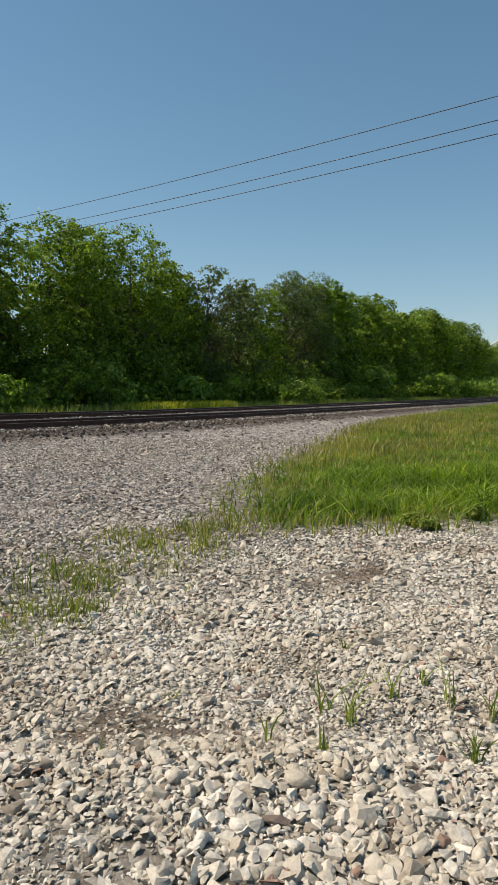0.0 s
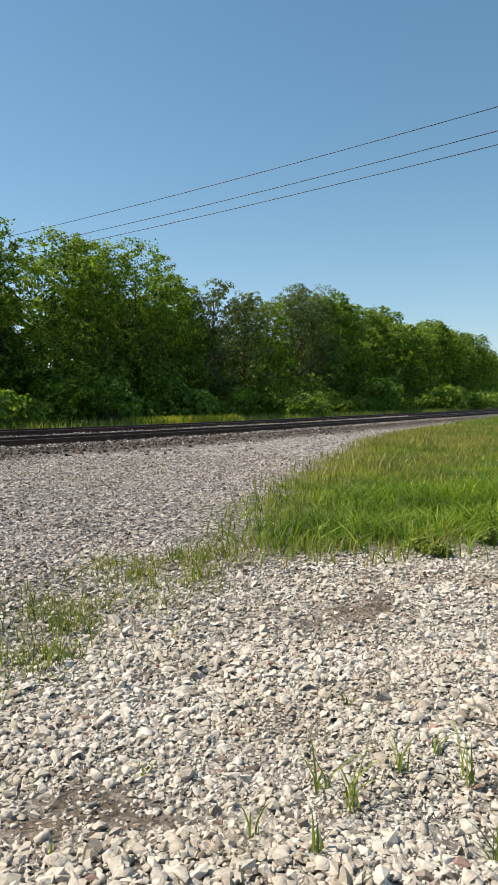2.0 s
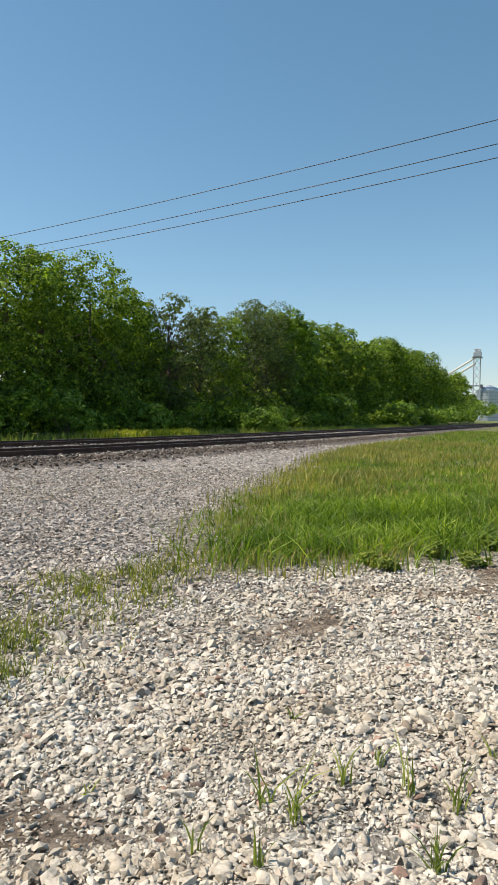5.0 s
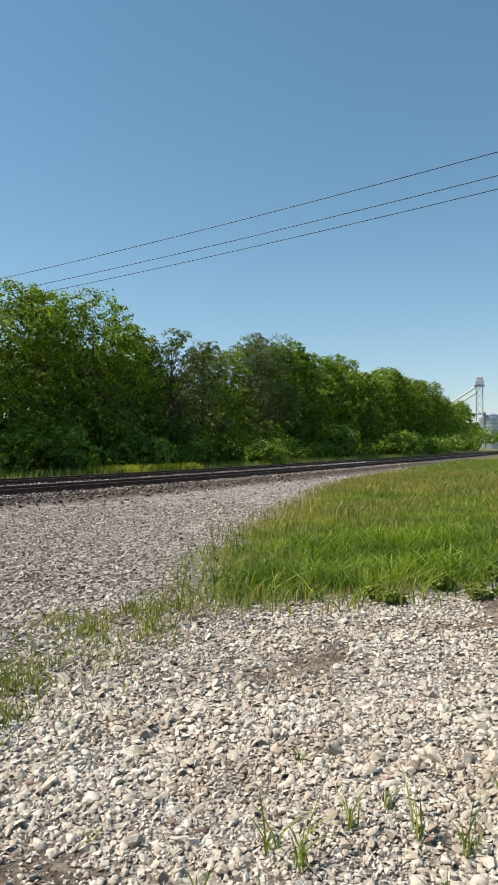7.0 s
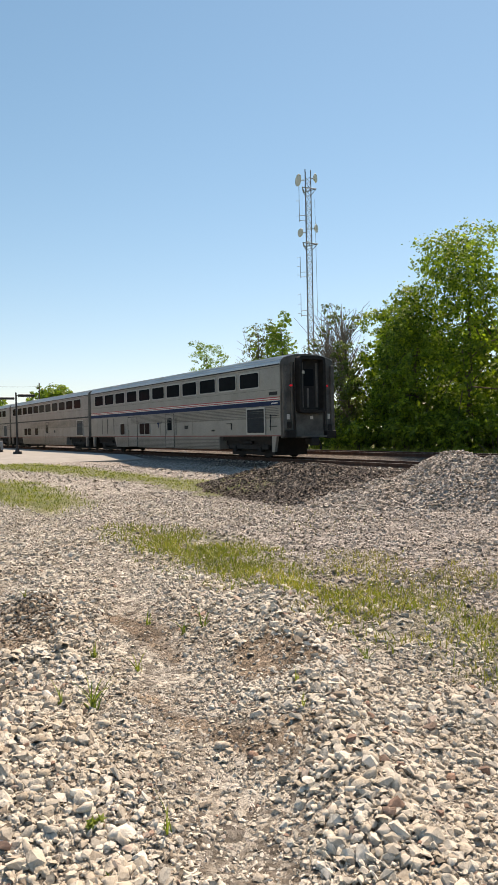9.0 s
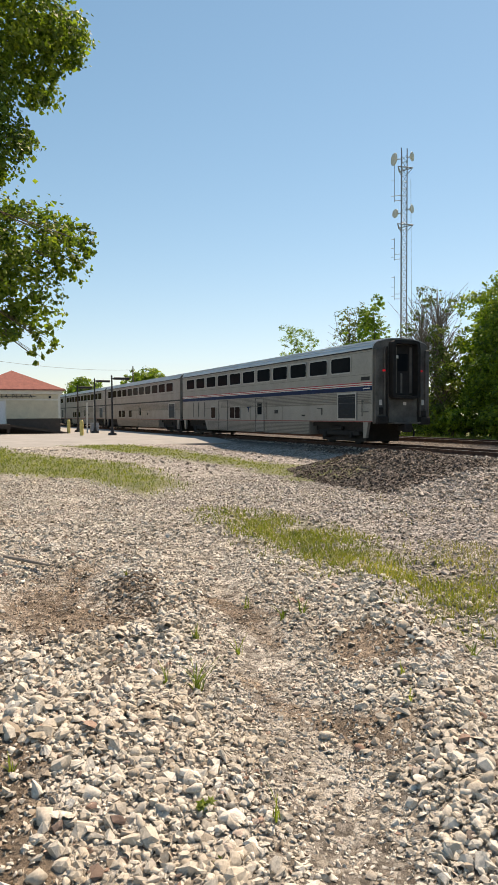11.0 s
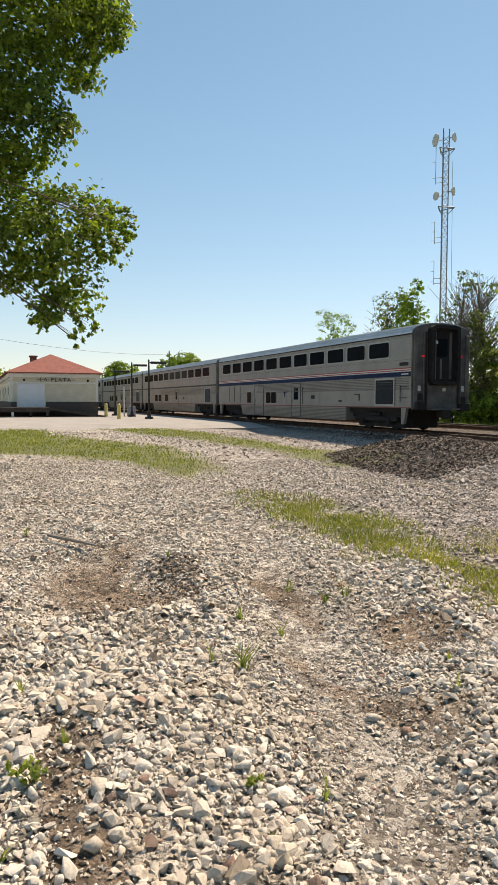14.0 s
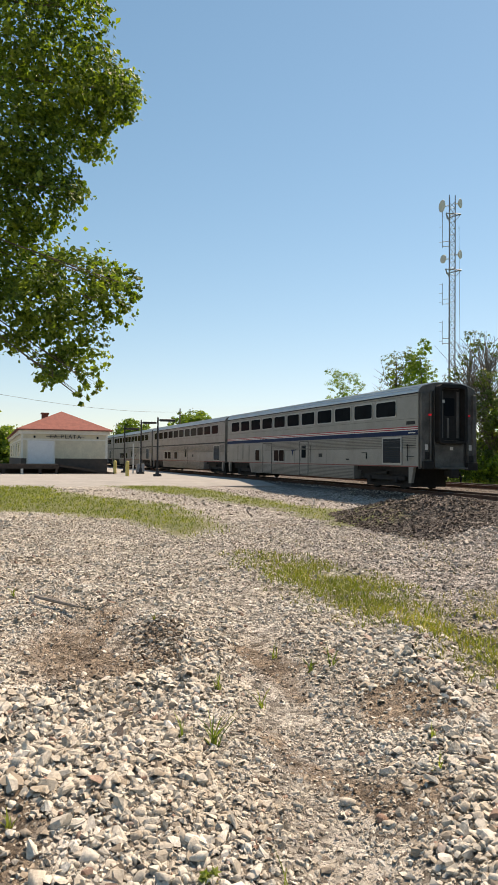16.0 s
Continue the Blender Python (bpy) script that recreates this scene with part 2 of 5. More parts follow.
FRAME_GREY = simple("window_frame_metal", (0.40, 0.40, 0.39), 0.45, 0.6, 0.1, 5, 40, 0)
BLACK_PAINT = simple("black_paint", (0.018, 0.018, 0.02), 0.5, 0.1, 0.2, 5, 40, 0)
YELLOW = simple("faded_yellow_paint", (0.62, 0.50, 0.16), 0.6, 0, 0.15, 3, 30, 0.1)
OFFWHITE = simple("weathered_white_paint", (0.66, 0.65, 0.61), 0.7, 0, 0.1, 3, 30, 0.1)
DOOR_WHITE = simple("white_door_paint", (0.78, 0.79, 0.80), 0.6, 0, 0.06, 2, 25, 0.1)
CREAM = simple("cream_wall", (0.70, 0.635, 0.485), 0.85, 0, 0.1, 2, 30, 0.2)
TRIM_CREAM = simple("pale_trim", (0.78, 0.755, 0.68), 0.7, 0, 0.08, 3, 30, 0.1)
WAINSCOT = simple("brown_base_wall", (0.10, 0.075, 0.06), 0.85, 0, 0.2, 3, 30, 0.2)
SHINGLE = simple("red_shingle", (0.26, 0.085, 0.065), 0.9, 0, 0.2, 3, 14, 0.6)
BRICK = simple("chimney_brick", (0.20, 0.075, 0.05), 0.9, 0, 0.3, 6, 30, 0.4)
TIMBER = simple("weathered_dark_timber", (0.055, 0.042, 0.035), 0.95, 0, 0.4, 3, 25, 0.5)
CONCRETE = simple("pale_concrete", (0.31, 0.298, 0.277), 0.9, 0, 0.14, 0.8, 40, 0.2)
GALV = simple("galvanised_steel", (0.50, 0.53, 0.57), 0.45, 0.5, 0.15, 2, 25, 0.05)
TOWER_STEEL = simple("tower_steel", (0.24, 0.265, 0.30), 0.55, 0.4, 0.15, 2, 25, 0.05)
DISH = simple("dish_shell", (0.62, 0.61, 0.56), 0.6, 0, 0.1, 2, 25, 0)
POLE_WOOD = simple("pole_wood", (0.16, 0.12, 0.09), 0.95, 0, 0.3, 2, 25, 0.4)
CAR_PAINT = simple("dark_blue_car_paint", (0.03, 0.045, 0.07), 0.25, 0.2, 0.1, 2, 25, 0)


def glass_material(name, tint):
    m, nt, b = material(name, 0.08)
    nt.links.new(ramp(nt, noise_at(nt, 1.3, 3.0).outputs["Fac"], [(0.3, tint), (0.7, tuple(c * 1.6 for c in tint))]), b.inputs["Base Color"])
    b.inputs["Specular IOR Level"].default_value = 0.05
    b.inputs["IOR"].default_value = 1.12
    return m


GLASS = glass_material("tinted_train_glass", (0.008, 0.010, 0.012))
# the station roof's red reflection is painted into this glass tint
GLASS_RED_REFLECTION = glass_material("red_reflection_train_glass", (0.022, 0.014, 0.013))
CAR_GLASS = glass_material("car_glass", (0.02, 0.022, 0.025))
TAIL, _nt, _b = material("tail_lamp_red", 0.3)
_b.inputs["Base Color"].default_value = (0.6, 0.02, 0.03, 1)
_b.inputs["Emission Color"].default_value = (1, 0.03, 0.06, 1)
_b.inputs["Emission Strength"].default_value = 0.22
for _m in (BLUE_STRIPE, RED_STRIPE, WHITE_STRIPE, RED_LINE, TRIM_DARK):
    _m.node_tree.nodes["Principled BSDF"].inputs["Specular IOR Level"].default_value = 0.15

# ---- building helpers ----
RNG = np.random.default_rng(7)


def mesh_np(name, verts, faces, mat, smooth=False):
    """A mesh from arrays; all faces have as many corners."""
    verts, faces = np.asarray(verts, np.float32), np.asarray(faces, np.int32)
    me = bpy.data.meshes.new(name)
    me.vertices.add(len(verts))
    me.vertices.foreach_set("co", verts.ravel())
    n, k = faces.shape
    me.loops.add(n * k)
    me.loops.foreach_set("vertex_index", faces.ravel())
    me.polygons.add(n)
    me.polygons.foreach_set("loop_start", np.arange(0, n * k, k, dtype=np.int32))
    me.polygons.foreach_set("loop_total", np.full(n, k, np.int32))
    me.polygons.foreach_set("use_smooth", np.full(n, smooth, bool))
    me.update(calc_edges=True)
    me.materials.append(mat)
    return me


def part(name, bm, mat, parent=None, label="", bevel=0.0, smooth=False):
    """Links a bmesh as one mesh object under its thing or part."""
    if bevel:
        bmesh.ops.bevel(bm, geom=bm.edges[:], offset=bevel, segments=1, affect="EDGES", clamp_overlap=True)
    bmesh.ops.recalc_face_normals(bm, faces=bm.faces[:])
    me = bpy.data.meshes.new(name)
    bm.to_mesh(me)
    bm.free()
    if smooth:
        me.polygons.foreach_set("use_smooth", [True] * len(me.polygons))
    me.materials.append(mat)
    ob = new(name, me)
    ob.parent = parent
    if label:
        tagged(ob, label)
    return ob


def thing(name, at, label, category, group="", kind=""):
    ob = new(name)
    ob.location = at
    ob.empty_display_size = 0.2
    return tagged(ob, label, category, group, kind)


def box(*boxes):
    """A bmesh of boxes, each given as x0, x1, y0, y1, z0, z1."""
    bm = bmesh.new()
    for x0, x1, y0, y1, z0, z1 in boxes:
        bmesh.ops.create_cube(bm, size=1, matrix=Matrix.LocRotScale(((x0 + x1) / 2, (y0 + y1) / 2, (z0 + z1) / 2), None, (x1 - x0, y1 - y0, z1 - z0)))
    return bm


def rod(bm, a, b, r0, r1=None, n=8):
    """Adds a tapered rod from a to b."""
    a, b = Vector(a), Vector(b)
    d = b - a
    m = Matrix.Translation((a + b) / 2) @ d.to_track_quat("Z", "Y").to_matrix().to_4x4()
    bmesh.ops.create_cone(bm, cap_ends=True, segments=n, radius1=r0, radius2=r0 if r1 is None else r1, depth=d.length, matrix=m)
    return bm


def prism(outline, axis, lo, hi):
    """A bmesh: an outline in two axes drawn along the third ('x': outline is y, z; 'y': x, z; 'z': x, y)."""
    bm = bmesh.new()
    put = {"x": lambda p, q, d: (d, p, q), "y": lambda p, q, d: (p, d, q), "z": lambda p, q, d: (p, q, d)}[axis]
    rings = [[bm.verts.new(put(p, q, d)) for p, q in outline] for d in (lo, hi)]
    bm.faces.new(rings[0])
    bm.faces.new(rings[1][::-1])
    k = len(outline)
    for i in range(k):
        bm.faces.new((rings[0][i], rings[0][(i + 1) % k], rings[1][(i + 1) % k], rings[1][i]))
    return bm


def rounded(x0, x1, z0, z1, r, n=3):
    """The outline of a rectangle with round corners."""
    pts = []
    for cx, cz, a in ((x1 - r, z1 - r, 0), (x0 + r, z1 - r, 90), (x0 + r, z0 + r, 180), (x1 - r, z0 + r, 270)):
        for i in range(n + 1):
            t = radians(a + 90 * i / n)
            pts.append((cx + r * math.cos(t), cz + r * math.sin(t)))
    return pts


def ring(outer, inner, y0, y1):
    """A frame between two outlines of as many points, in the x-z plane, from y0 to y1."""
    bm = bmesh.new()
    k = len(outer)
    vs = [[bm.verts.new((p, y, q)) for p, q in o] for y in (y0, y1) for o in (outer, inner)]
    for i in range(k):
        j = (i + 1) % k
        for a, b in ((0, 1), (1, 3), (3, 2), (2, 0)):
            bm.faces.new((vs[a][i], vs[a][j], vs[b][j], vs[b][i]))
    return bm


# ---- the lie of the land ----


def bend(x):
    """How far the line swings away from straight, towards +y."""
    x = np.asarray(x, float)
    return 0.07 * (np.sqrt((x - 22) ** 2 + 100) + (x - 22))


def hash_noise(x, y, scale, seed=0):
    """Smooth value noise on arrays."""
    x, y = np.asarray(x) / scale + 61.3 * seed, np.asarray(y) / scale - 17.7 * seed
    xi, yi = np.floor(x), np.floor(y)
    fx, fy = x - xi, y - yi
    fx, fy = fx * fx * (3 - 2 * fx), fy * fy * (3 - 2 * fy)

    def h(a, b):
        v = np.sin(a * 127.1 + b * 311.7 + seed * 74.7) * 43758.5453
        return v - np.floor(v)
    return (h(xi, yi) * (1 - fx) + h(xi + 1, yi) * fx) * (1 - fy) + (h(xi, yi + 1) * (1 - fx) + h(xi + 1, yi + 1) * fx) * fy


def inside(x, y, poly, soft):
    """1 inside a polygon, 0 outside, soft over that many metres."""
    x, y = np.asarray(x, float), np.asarray(y, float)
    odd, best = np.zeros(x.shape, bool), np.full(x.shape, 1e9)
    for (ax, ay), (bx, by) in zip(poly, poly[1:] + poly[:1]):
        cross = ((ay > y) != (by > y)) & (x < (bx - ax) * (y - ay) / (by - ay + 1e-12) + ax)
        odd ^= cross
        t = np.clip(((x - ax) * (bx - ax) + (y - ay) * (by - ay)) / ((bx - ax) ** 2 + (by - ay) ** 2), 0, 1)
        best = np.minimum(best, np.hypot(x - ax - t * (bx - ax), y - ay - t * (by - ay)))
    d = np.where(odd, best, -best)
    return np.clip(d / soft + 0.5, 0, 1)


MEADOW = [(6.25, 4.2), (6.8, 4.95), (8.5, 6.1), (10.6, 7.3), (14.0, 8.6), (22.0, 11.9), (27.6, 13.8), (44.5, 18.0), (73, 23.6), (112, 29.8), (260, 51), (260, -60), (40, -30), (16, -3), (9.6, 1.4), (8.1, 2.45), (7.4, 3.1), (6.6, 3.75)]
STRIP_A = [(-60, -9), (-33, -7), (-22.5, -5), (-21.3, 1.2), (-19.7, 2.6), (-17.7, 3.7), (-13.7, 4.1), (-14.5, 5.0), (-18.3, 5.9), (-23, 6.0), (-33, 3.4), (-60, 3.0)]
STRIP_B = [(-41, 6.0), (-40, 9.6), (-34, 10.6), (-23.3, 10.4), (-17.0, 10.7), (-13.5, 9.2), (-15, 8.3), (-20, 9.0), (-28, 8.2)]
STRIP_C = [(-10.9, 4.2), (-9.1, 3.85), (-6.8, 3.7), (-4.5, 3.8), (-1.5, 3.85), (-1.6, 4.7), (-3.7, 4.9), (-6.5, 5.0), (-8.6, 5.3), (-10.3, 4.9)]
STRIP_D = [(-1.6, 3.8), (0.3, 3.35), (1.2, 3.4), (2.3, 3.45), (3.3, 3.5), (4.5, 3.9), (5.9, 4.2), (6.6, 5.2), (5.0, 5.3), (3.2, 4.6), (1.6, 4.35), (0, 4.6)]


def piles(x, y):
    """The two heaps of loose ballast by the line."""
    wob = 0.84 + 0.32 * hash_noise(x, y, 1.3, 5)
    h = np.zeros(np.shape(x))
    for cx, cy, rx, ry, top in ((-17.0, 11.0, 1.7, 1.8, 0.40), (-15.4, 10.8, 2.1, 2.1, 0.64), (-13.6, 10.7, 2.3, 2.3, 0.74), (-12.0, 10.5, 2.2, 2.1, 0.58), (-10.5, 12.0, 2.3, 1.9, 0.92), (-9.4, 12.2, 2.3, 1.8, 0.86), (-7.9, 12.5, 2.4, 1.6, 0.62), (-5.8, 13.0, 2.4, 1.4, 0.36)):
        d = np.sqrt(((x - cx) / rx) ** 2 + ((y - cy) / ry) ** 2)
        h = np.maximum(h, top * np.clip(1.12 - d, 0, 1) * wob)
    return h


def lane(x, y):
    """The wheel track of fine dirt that runs out from the standing point."""
    return np.exp(-((y - 1.62 + 0.275 * (x + 2.4)) / 0.34) ** 2) * np.clip((-x - 1.5) / 0.8, 0, 1) * np.clip((x + 9) / 3, 0, 1)


def hollow_at(x, y):
    return np.exp(-((x + 6.3) / 1.2) ** 4 - ((y - 1.1) / 0.7) ** 4)


def ridges(x, y):
    """Low windrows of coarse stones pushed up beside the wheel tracks."""
    side = np.exp(-((y - 2.2 + 0.5 * (x + 2.2)) / 0.3) ** 2) * np.clip((-x - 1.6) / 0.6, 0, 1) * np.clip((x + 6.6) / 1.5, 0, 1)
    rim = np.exp(-((x + 4.75 + 0.3 * (y - 1)) / 0.5) ** 2) * np.clip((2.1 - y) / 0.5, 0, 1) * np.clip((y + 0.8) / 0.6, 0, 1)
    foot = np.exp(-((x + 3.4) / 0.7) ** 2 - ((y - 0.6) / 0.7) ** 2)
    mound = np.clip((2.75 - np.hypot(x - 0.3, y - 0.1)) / 0.35, 0, 1) * np.clip((x - 1.0) / 0.6, 0, 1)
    lip = np.exp(-((np.hypot((x + 6.3) / 0.95, (y - 1.12) / 0.78) - 1) / 0.32) ** 2) * np.clip((y - 0.9 + 0.35 * (x + 6.3)) / 0.3, 0, 1)
    return np.maximum.reduce([side, rim, 0.7 * foot, 0.75 * mound, 0.6 * lip])


def height(x, y):
    x, y = np.asarray(x, float), np.asarray(y, float)
    near = np.exp(-(x * x + y * y) / 400)
    h = (0.10 * (hash_noise(x, y, 1.7, 1) - 0.5) + 0.05 * (hash_noise(x, y, 0.6, 2) - 0.5)) * near * np.clip((17 - y) / 6, 0, 1)
    h = h - 0.07 * lane(x, y) - 0.15 * hollow_at(x, y) + 0.11 * ridges(x, y) + piles(x, y)
    h = h - 0.32 * np.exp(-((y - 14.8) / 1.5) ** 2) * np.clip((-x - 12) / 5, 0, 1) * np.clip((x + 40) / 4, 0, 1)
    far = np.clip((y - bend(x) - 26.5) / 4, 0, 1)
    return h - 0.08 * far + 0.3 * np.clip((y - bend(x) - 29) / 30, 0, 1)


def zones(x, y):
    """Shares of pale gravel, of grass, and of bare dirt."""
    wx, wy = x + 1.2 * (hash_noise(x, y, 1.1, 3) - 0.5), y + 0.9 * (hash_noise(x, y, 0.9, 4) - 0.5)
    lot = np.clip((4.05 - wy) / 1.2 + 0.5, 0, 1)
    lot = np.maximum(lot, 0.8 * np.clip((-wx - 8) / 5, 0, 1) * np.clip((9.5 - wy) / 4, 0, 1))
    grass = np.maximum.reduce([inside(wx, wy, MEADOW, 1.2), 0.95 * inside(wx, wy, STRIP_A, 1.0), 0.85 * inside(wx, wy, STRIP_B, 1.0), 0.4 * inside(wx, wy, STRIP_C, 0.7), 0.45 * inside(wx, wy, STRIP_D, 0.9) * np.clip((4.2 - x) / 2, 0.4, 1)])
    grass = np.maximum(grass, np.clip((wy - bend(x) - 26.6) / 0.8, 0, 1))
    grass = np.maximum(grass, np.clip((np.hypot(x + 5, y) - 75) / 30, 0, 1) * (np.abs(y - 18) > 12))
    dirt = 0.6 * lot * np.clip(1 - np.abs(y) / 12, 0, 1)
    for cx, cy, rx, ry in ((-6.2, 1.05, 1.3, 0.6), (-3.4, 1.9, 1.1, 0.22), (-5.2, 2.4, 1.0, 0.22), (-4.2, 3.1, 0.8, 0.25), (2.3, 2.1, 0.55, 0.16), (5.05, 2.55, 1.0, 0.32), (7.2, 2.2, 0.8, 0.3), (-2.9, 0.6, 0.5, 0.3)):
        dirt = np.maximum(dirt, 1.9 * np.clip(1.3 - ((wx - cx) / rx) ** 2 - ((wy - cy) / ry) ** 2, 0, 1))
    dirt = np.maximum(dirt, 1.4 * np.clip(1.3 - ((wx + 3.9) / 3.0) ** 2 - ((wy - 5.7) / 0.9) ** 2, 0, 1))
    return lot, grass, dirt


def shoulder_band(x, y):
    """The shoulder of dark ballast along the near track."""
    o = y - bend(x) + 0.8 * (hash_noise(x, y, 1.4, 8) - 0.5)
    return np.clip((o - 16.1 + 1.7 * np.clip((x + 2) / 6, 0, 1)) / 1.2, 0, 1) * np.clip((26.8 - o) / 0.5, 0, 1)


def spread(lo, hi, fine_lo, fine_hi, step):
    """Grid lines, fine in the middle and wider and wider outside it."""
    mid = np.arange(fine_lo, fine_hi + step / 2, step)
    left, right, s = [], [], step
    v, w = fine_lo, fine_hi
    while v > lo or w < hi:
        s *= 1.22
        if v > lo:
            v = max(lo, v - s)
            left.append(v)
        if w < hi:
            w = min(hi, w + s)
            right.append(w)
    return np.array(left[::-1] + list(mid) + right)


gx, gy = np.meshgrid(spread(-2500, 2500, -22, 20, 0.16), spread(-1500, 2500, -2, 14, 0.16), indexing="ij")
nx, ny = gx.shape
idx = np.arange(nx * ny).reshape(nx, ny)
quads = np.stack([idx[:-1, :-1], idx[1:, :-1], idx[1:, 1:], idx[:-1, 1:]], -1).reshape(-1, 4)
gz = height(gx, gy)
ground = new("ground", mesh_np("ground", np.stack([gx, gy, gz], -1).reshape(-1, 3), quads, GROUND, True))
tagged(ground, "pale crushed limestone lot with grey ballast and grass edges", "ground", kind="structure")
lot_, grass_, dirt_ = zones(gx, gy)
zone = ground.data.attributes.new("zone", "FLOAT_COLOR", "POINT")
zone.data.foreach_set("color", np.stack([lot_, grass_, dirt_, np.maximum(shoulder_band(gx, gy), np.clip(piles(gx, gy) * 12, 0, 1) * np.clip(-11 - gx, 0, 1))], -1).astype(np.float32).ravel())

# ---- tracks ----


def far_lift(x):
    return 0.03 + 0.17 / (1 + np.exp((np.asarray(x, float) - 8) / 6))


def sweep(profile, xs, centre_y, base):
    """A profile (y, z) drawn along the line at the given x; centre_y and base are functions of x."""
    k, n = len(profile), len(xs)
    slope = np.gradient(centre_y(xs), xs)
    q = 1 / np.sqrt(1 + slope ** 2)
    p = np.array(profile)
    v = np.stack([xs[:, None] - p[None, :, 0] * (slope * q)[:, None], centre_y(xs)[:, None] + p[None, :, 0] * q[:, None], base(xs)[:, None] + p[None, :, 1]], -1).reshape(-1, 3)
    i = np.arange((n - 1) * k).reshape(n - 1, k)
    j = np.roll(i, -1, axis=1)
    return v, np.stack([i, j, j + k, i + k], -1).reshape(-1, 4)


RAIL = [(-0.07, 0.0), (0.07, 0.0), (0.07, 0.015), (0.012, 0.03), (0.012, 0.13), (0.036, 0.14), (0.036, 0.172), (-0.036, 0.172), (-0.036, 0.14), (-0.012, 0.13), (-0.012, 0.03), (-0.07, 0.015)]
HEAD = [(-0.026, 0.1725), (0.026, 0.1725), (0.022, 0.176), (-0.022, 0.176)]
LINE_X = np.concatenate([np.arange(-320, -40, 10.0), np.arange(-40, 60, 1.0), np.arange(60, 420, 4.0)])
tie_mesh = None
for centre, lift, name, words in ((19.65, lambda x: np.full(np.shape(x), 0.03), "railway_track", "near railway track with rusty rails on dark timber ties"), (24.0, far_lift, "railway_track", "far railway track with rusty rails beside a weedy verge")):
    track = thing(name, (0, centre, 0), words, "railway track", "parallel railway tracks", "structure")
    for side in (-0.7525, 0.7525):
        v, f = sweep(RAIL, LINE_X, lambda x: bend(x) + side, lambda x: lift(x))
        rail = new("rail", mesh_np("rail", v, f, RUST))
        rail.parent = track
        v, f = sweep(HEAD, LINE_X, lambda x: bend(x) + side, lambda x: lift(x))
        head = new("rail_head", mesh_np("rail_head", v, f, RAIL_TOP))
        head.parent = rail
    bed_v, bed_f = sweep([(-2.2, -0.12), (2.2, -0.12), (1.7, -0.012), (-1.7, -0.012)], LINE_X, lambda x: bend(x), lambda x: lift(x))
    bed = new("ballast_bed", mesh_np("ballast_bed", bed_v, bed_f, GROUND))
    bed.parent = track
    if tie_mesh is None:
        b_ = box((-0.115, 0.115, -1.3, 1.3, -0.16, 0.0))
        bmesh.ops.bevel(b_, geom=b_.edges[:], offset=0.012, segments=1, affect="EDGES")
        tie_mesh = bpy.data.meshes.new("tie")
        b_.to_mesh(tie_mesh)
        b_.free()
        tie_mesh.materials.append(TIE)
    for x in np.arange(-40, 60, 0.55):
        tie = new("tie", tie_mesh)
        tie.parent = track
        tie.location = (x + RNG.normal(0, 0.02), float(bend(x)), float(lift(x)) + 0.004)
        tie.rotation_euler = (0, 0, float(np.arctan(0.07 * ((x - 22) / math.sqrt((x - 22) ** 2 + 100) + 1))) + RNG.normal(0, 0.01))

# ---- the train ----
CAR_LEN, CAR_STEP, CAR_BACK = 26.3, 26.95, -26.3
PROFILE = [(-1.55, 1.08), (-1.55, 4.40), (1.55, 4.40), (1.55, 1.08)]
ROOF_ARC = [(-1.555, 4.40), (-1.55, 4.50), (-1.49, 4.62), (-1.36, 4.73), (-1.1, 4.82), (-0.7, 4.89), (0, 4.93), (0.7, 4.89), (1.1, 4.82), (1.36, 4.73), (1.49, 4.62), (1.55, 4.50), (1.555, 4.40)]


def train_window(car, x0, x1, z0, z1, glass, r=0.1):
    w = part("window", ring(rounded(x0 - 0.06, x1 + 0.06, z0 - 0.06, z1 + 0.06, r + 0.05), rounded(x0, x1, z0, z1, r), -1.575, -1.54), FRAME_GREY, car)
    part("pane", prism(rounded(x0 - 0.01, x1 + 0.01, z0 - 0.01, z1 + 0.01, r), "y", -1.562, -1.545), glass, w)
    return w


def bogie(car, xc):
    b = part("bogie", box((xc - 1.9, xc + 1.9, -1.22, -1.02, 0.42, 0.66), (xc - 1.9, xc + 1.9, 1.02, 1.22, 0.42, 0.66), (xc - 0.3, xc + 0.3, -1.2, 1.2, 0.4, 0.75), (xc - 1.35, xc - 1.05, -1.28, -1.0, 0.3, 0.6), (xc + 1.05, xc + 1.35, -1.28, -1.0, 0.3, 0.6), (xc - 0.5, xc + 0.5, -1.3, -1.15, 0.7, 0.95)), UNDER, car, "black cast steel bogie frame", bevel=0.03)
    for x in (xc - 1.25, xc + 1.25):
        for y in (-0.76, 0.76):
            bm = rod(bmesh.new(), (x, y - 0.065, 0.458), (x, y + 0.065, 0.458), 0.455, 0.455, 24)
            rod(bm, (x, y - 0.10, 0.458), (x, y + 0.10, 0.458), 0.2, 0.2, 14)
            part("wheel", bm, UNDER, b)


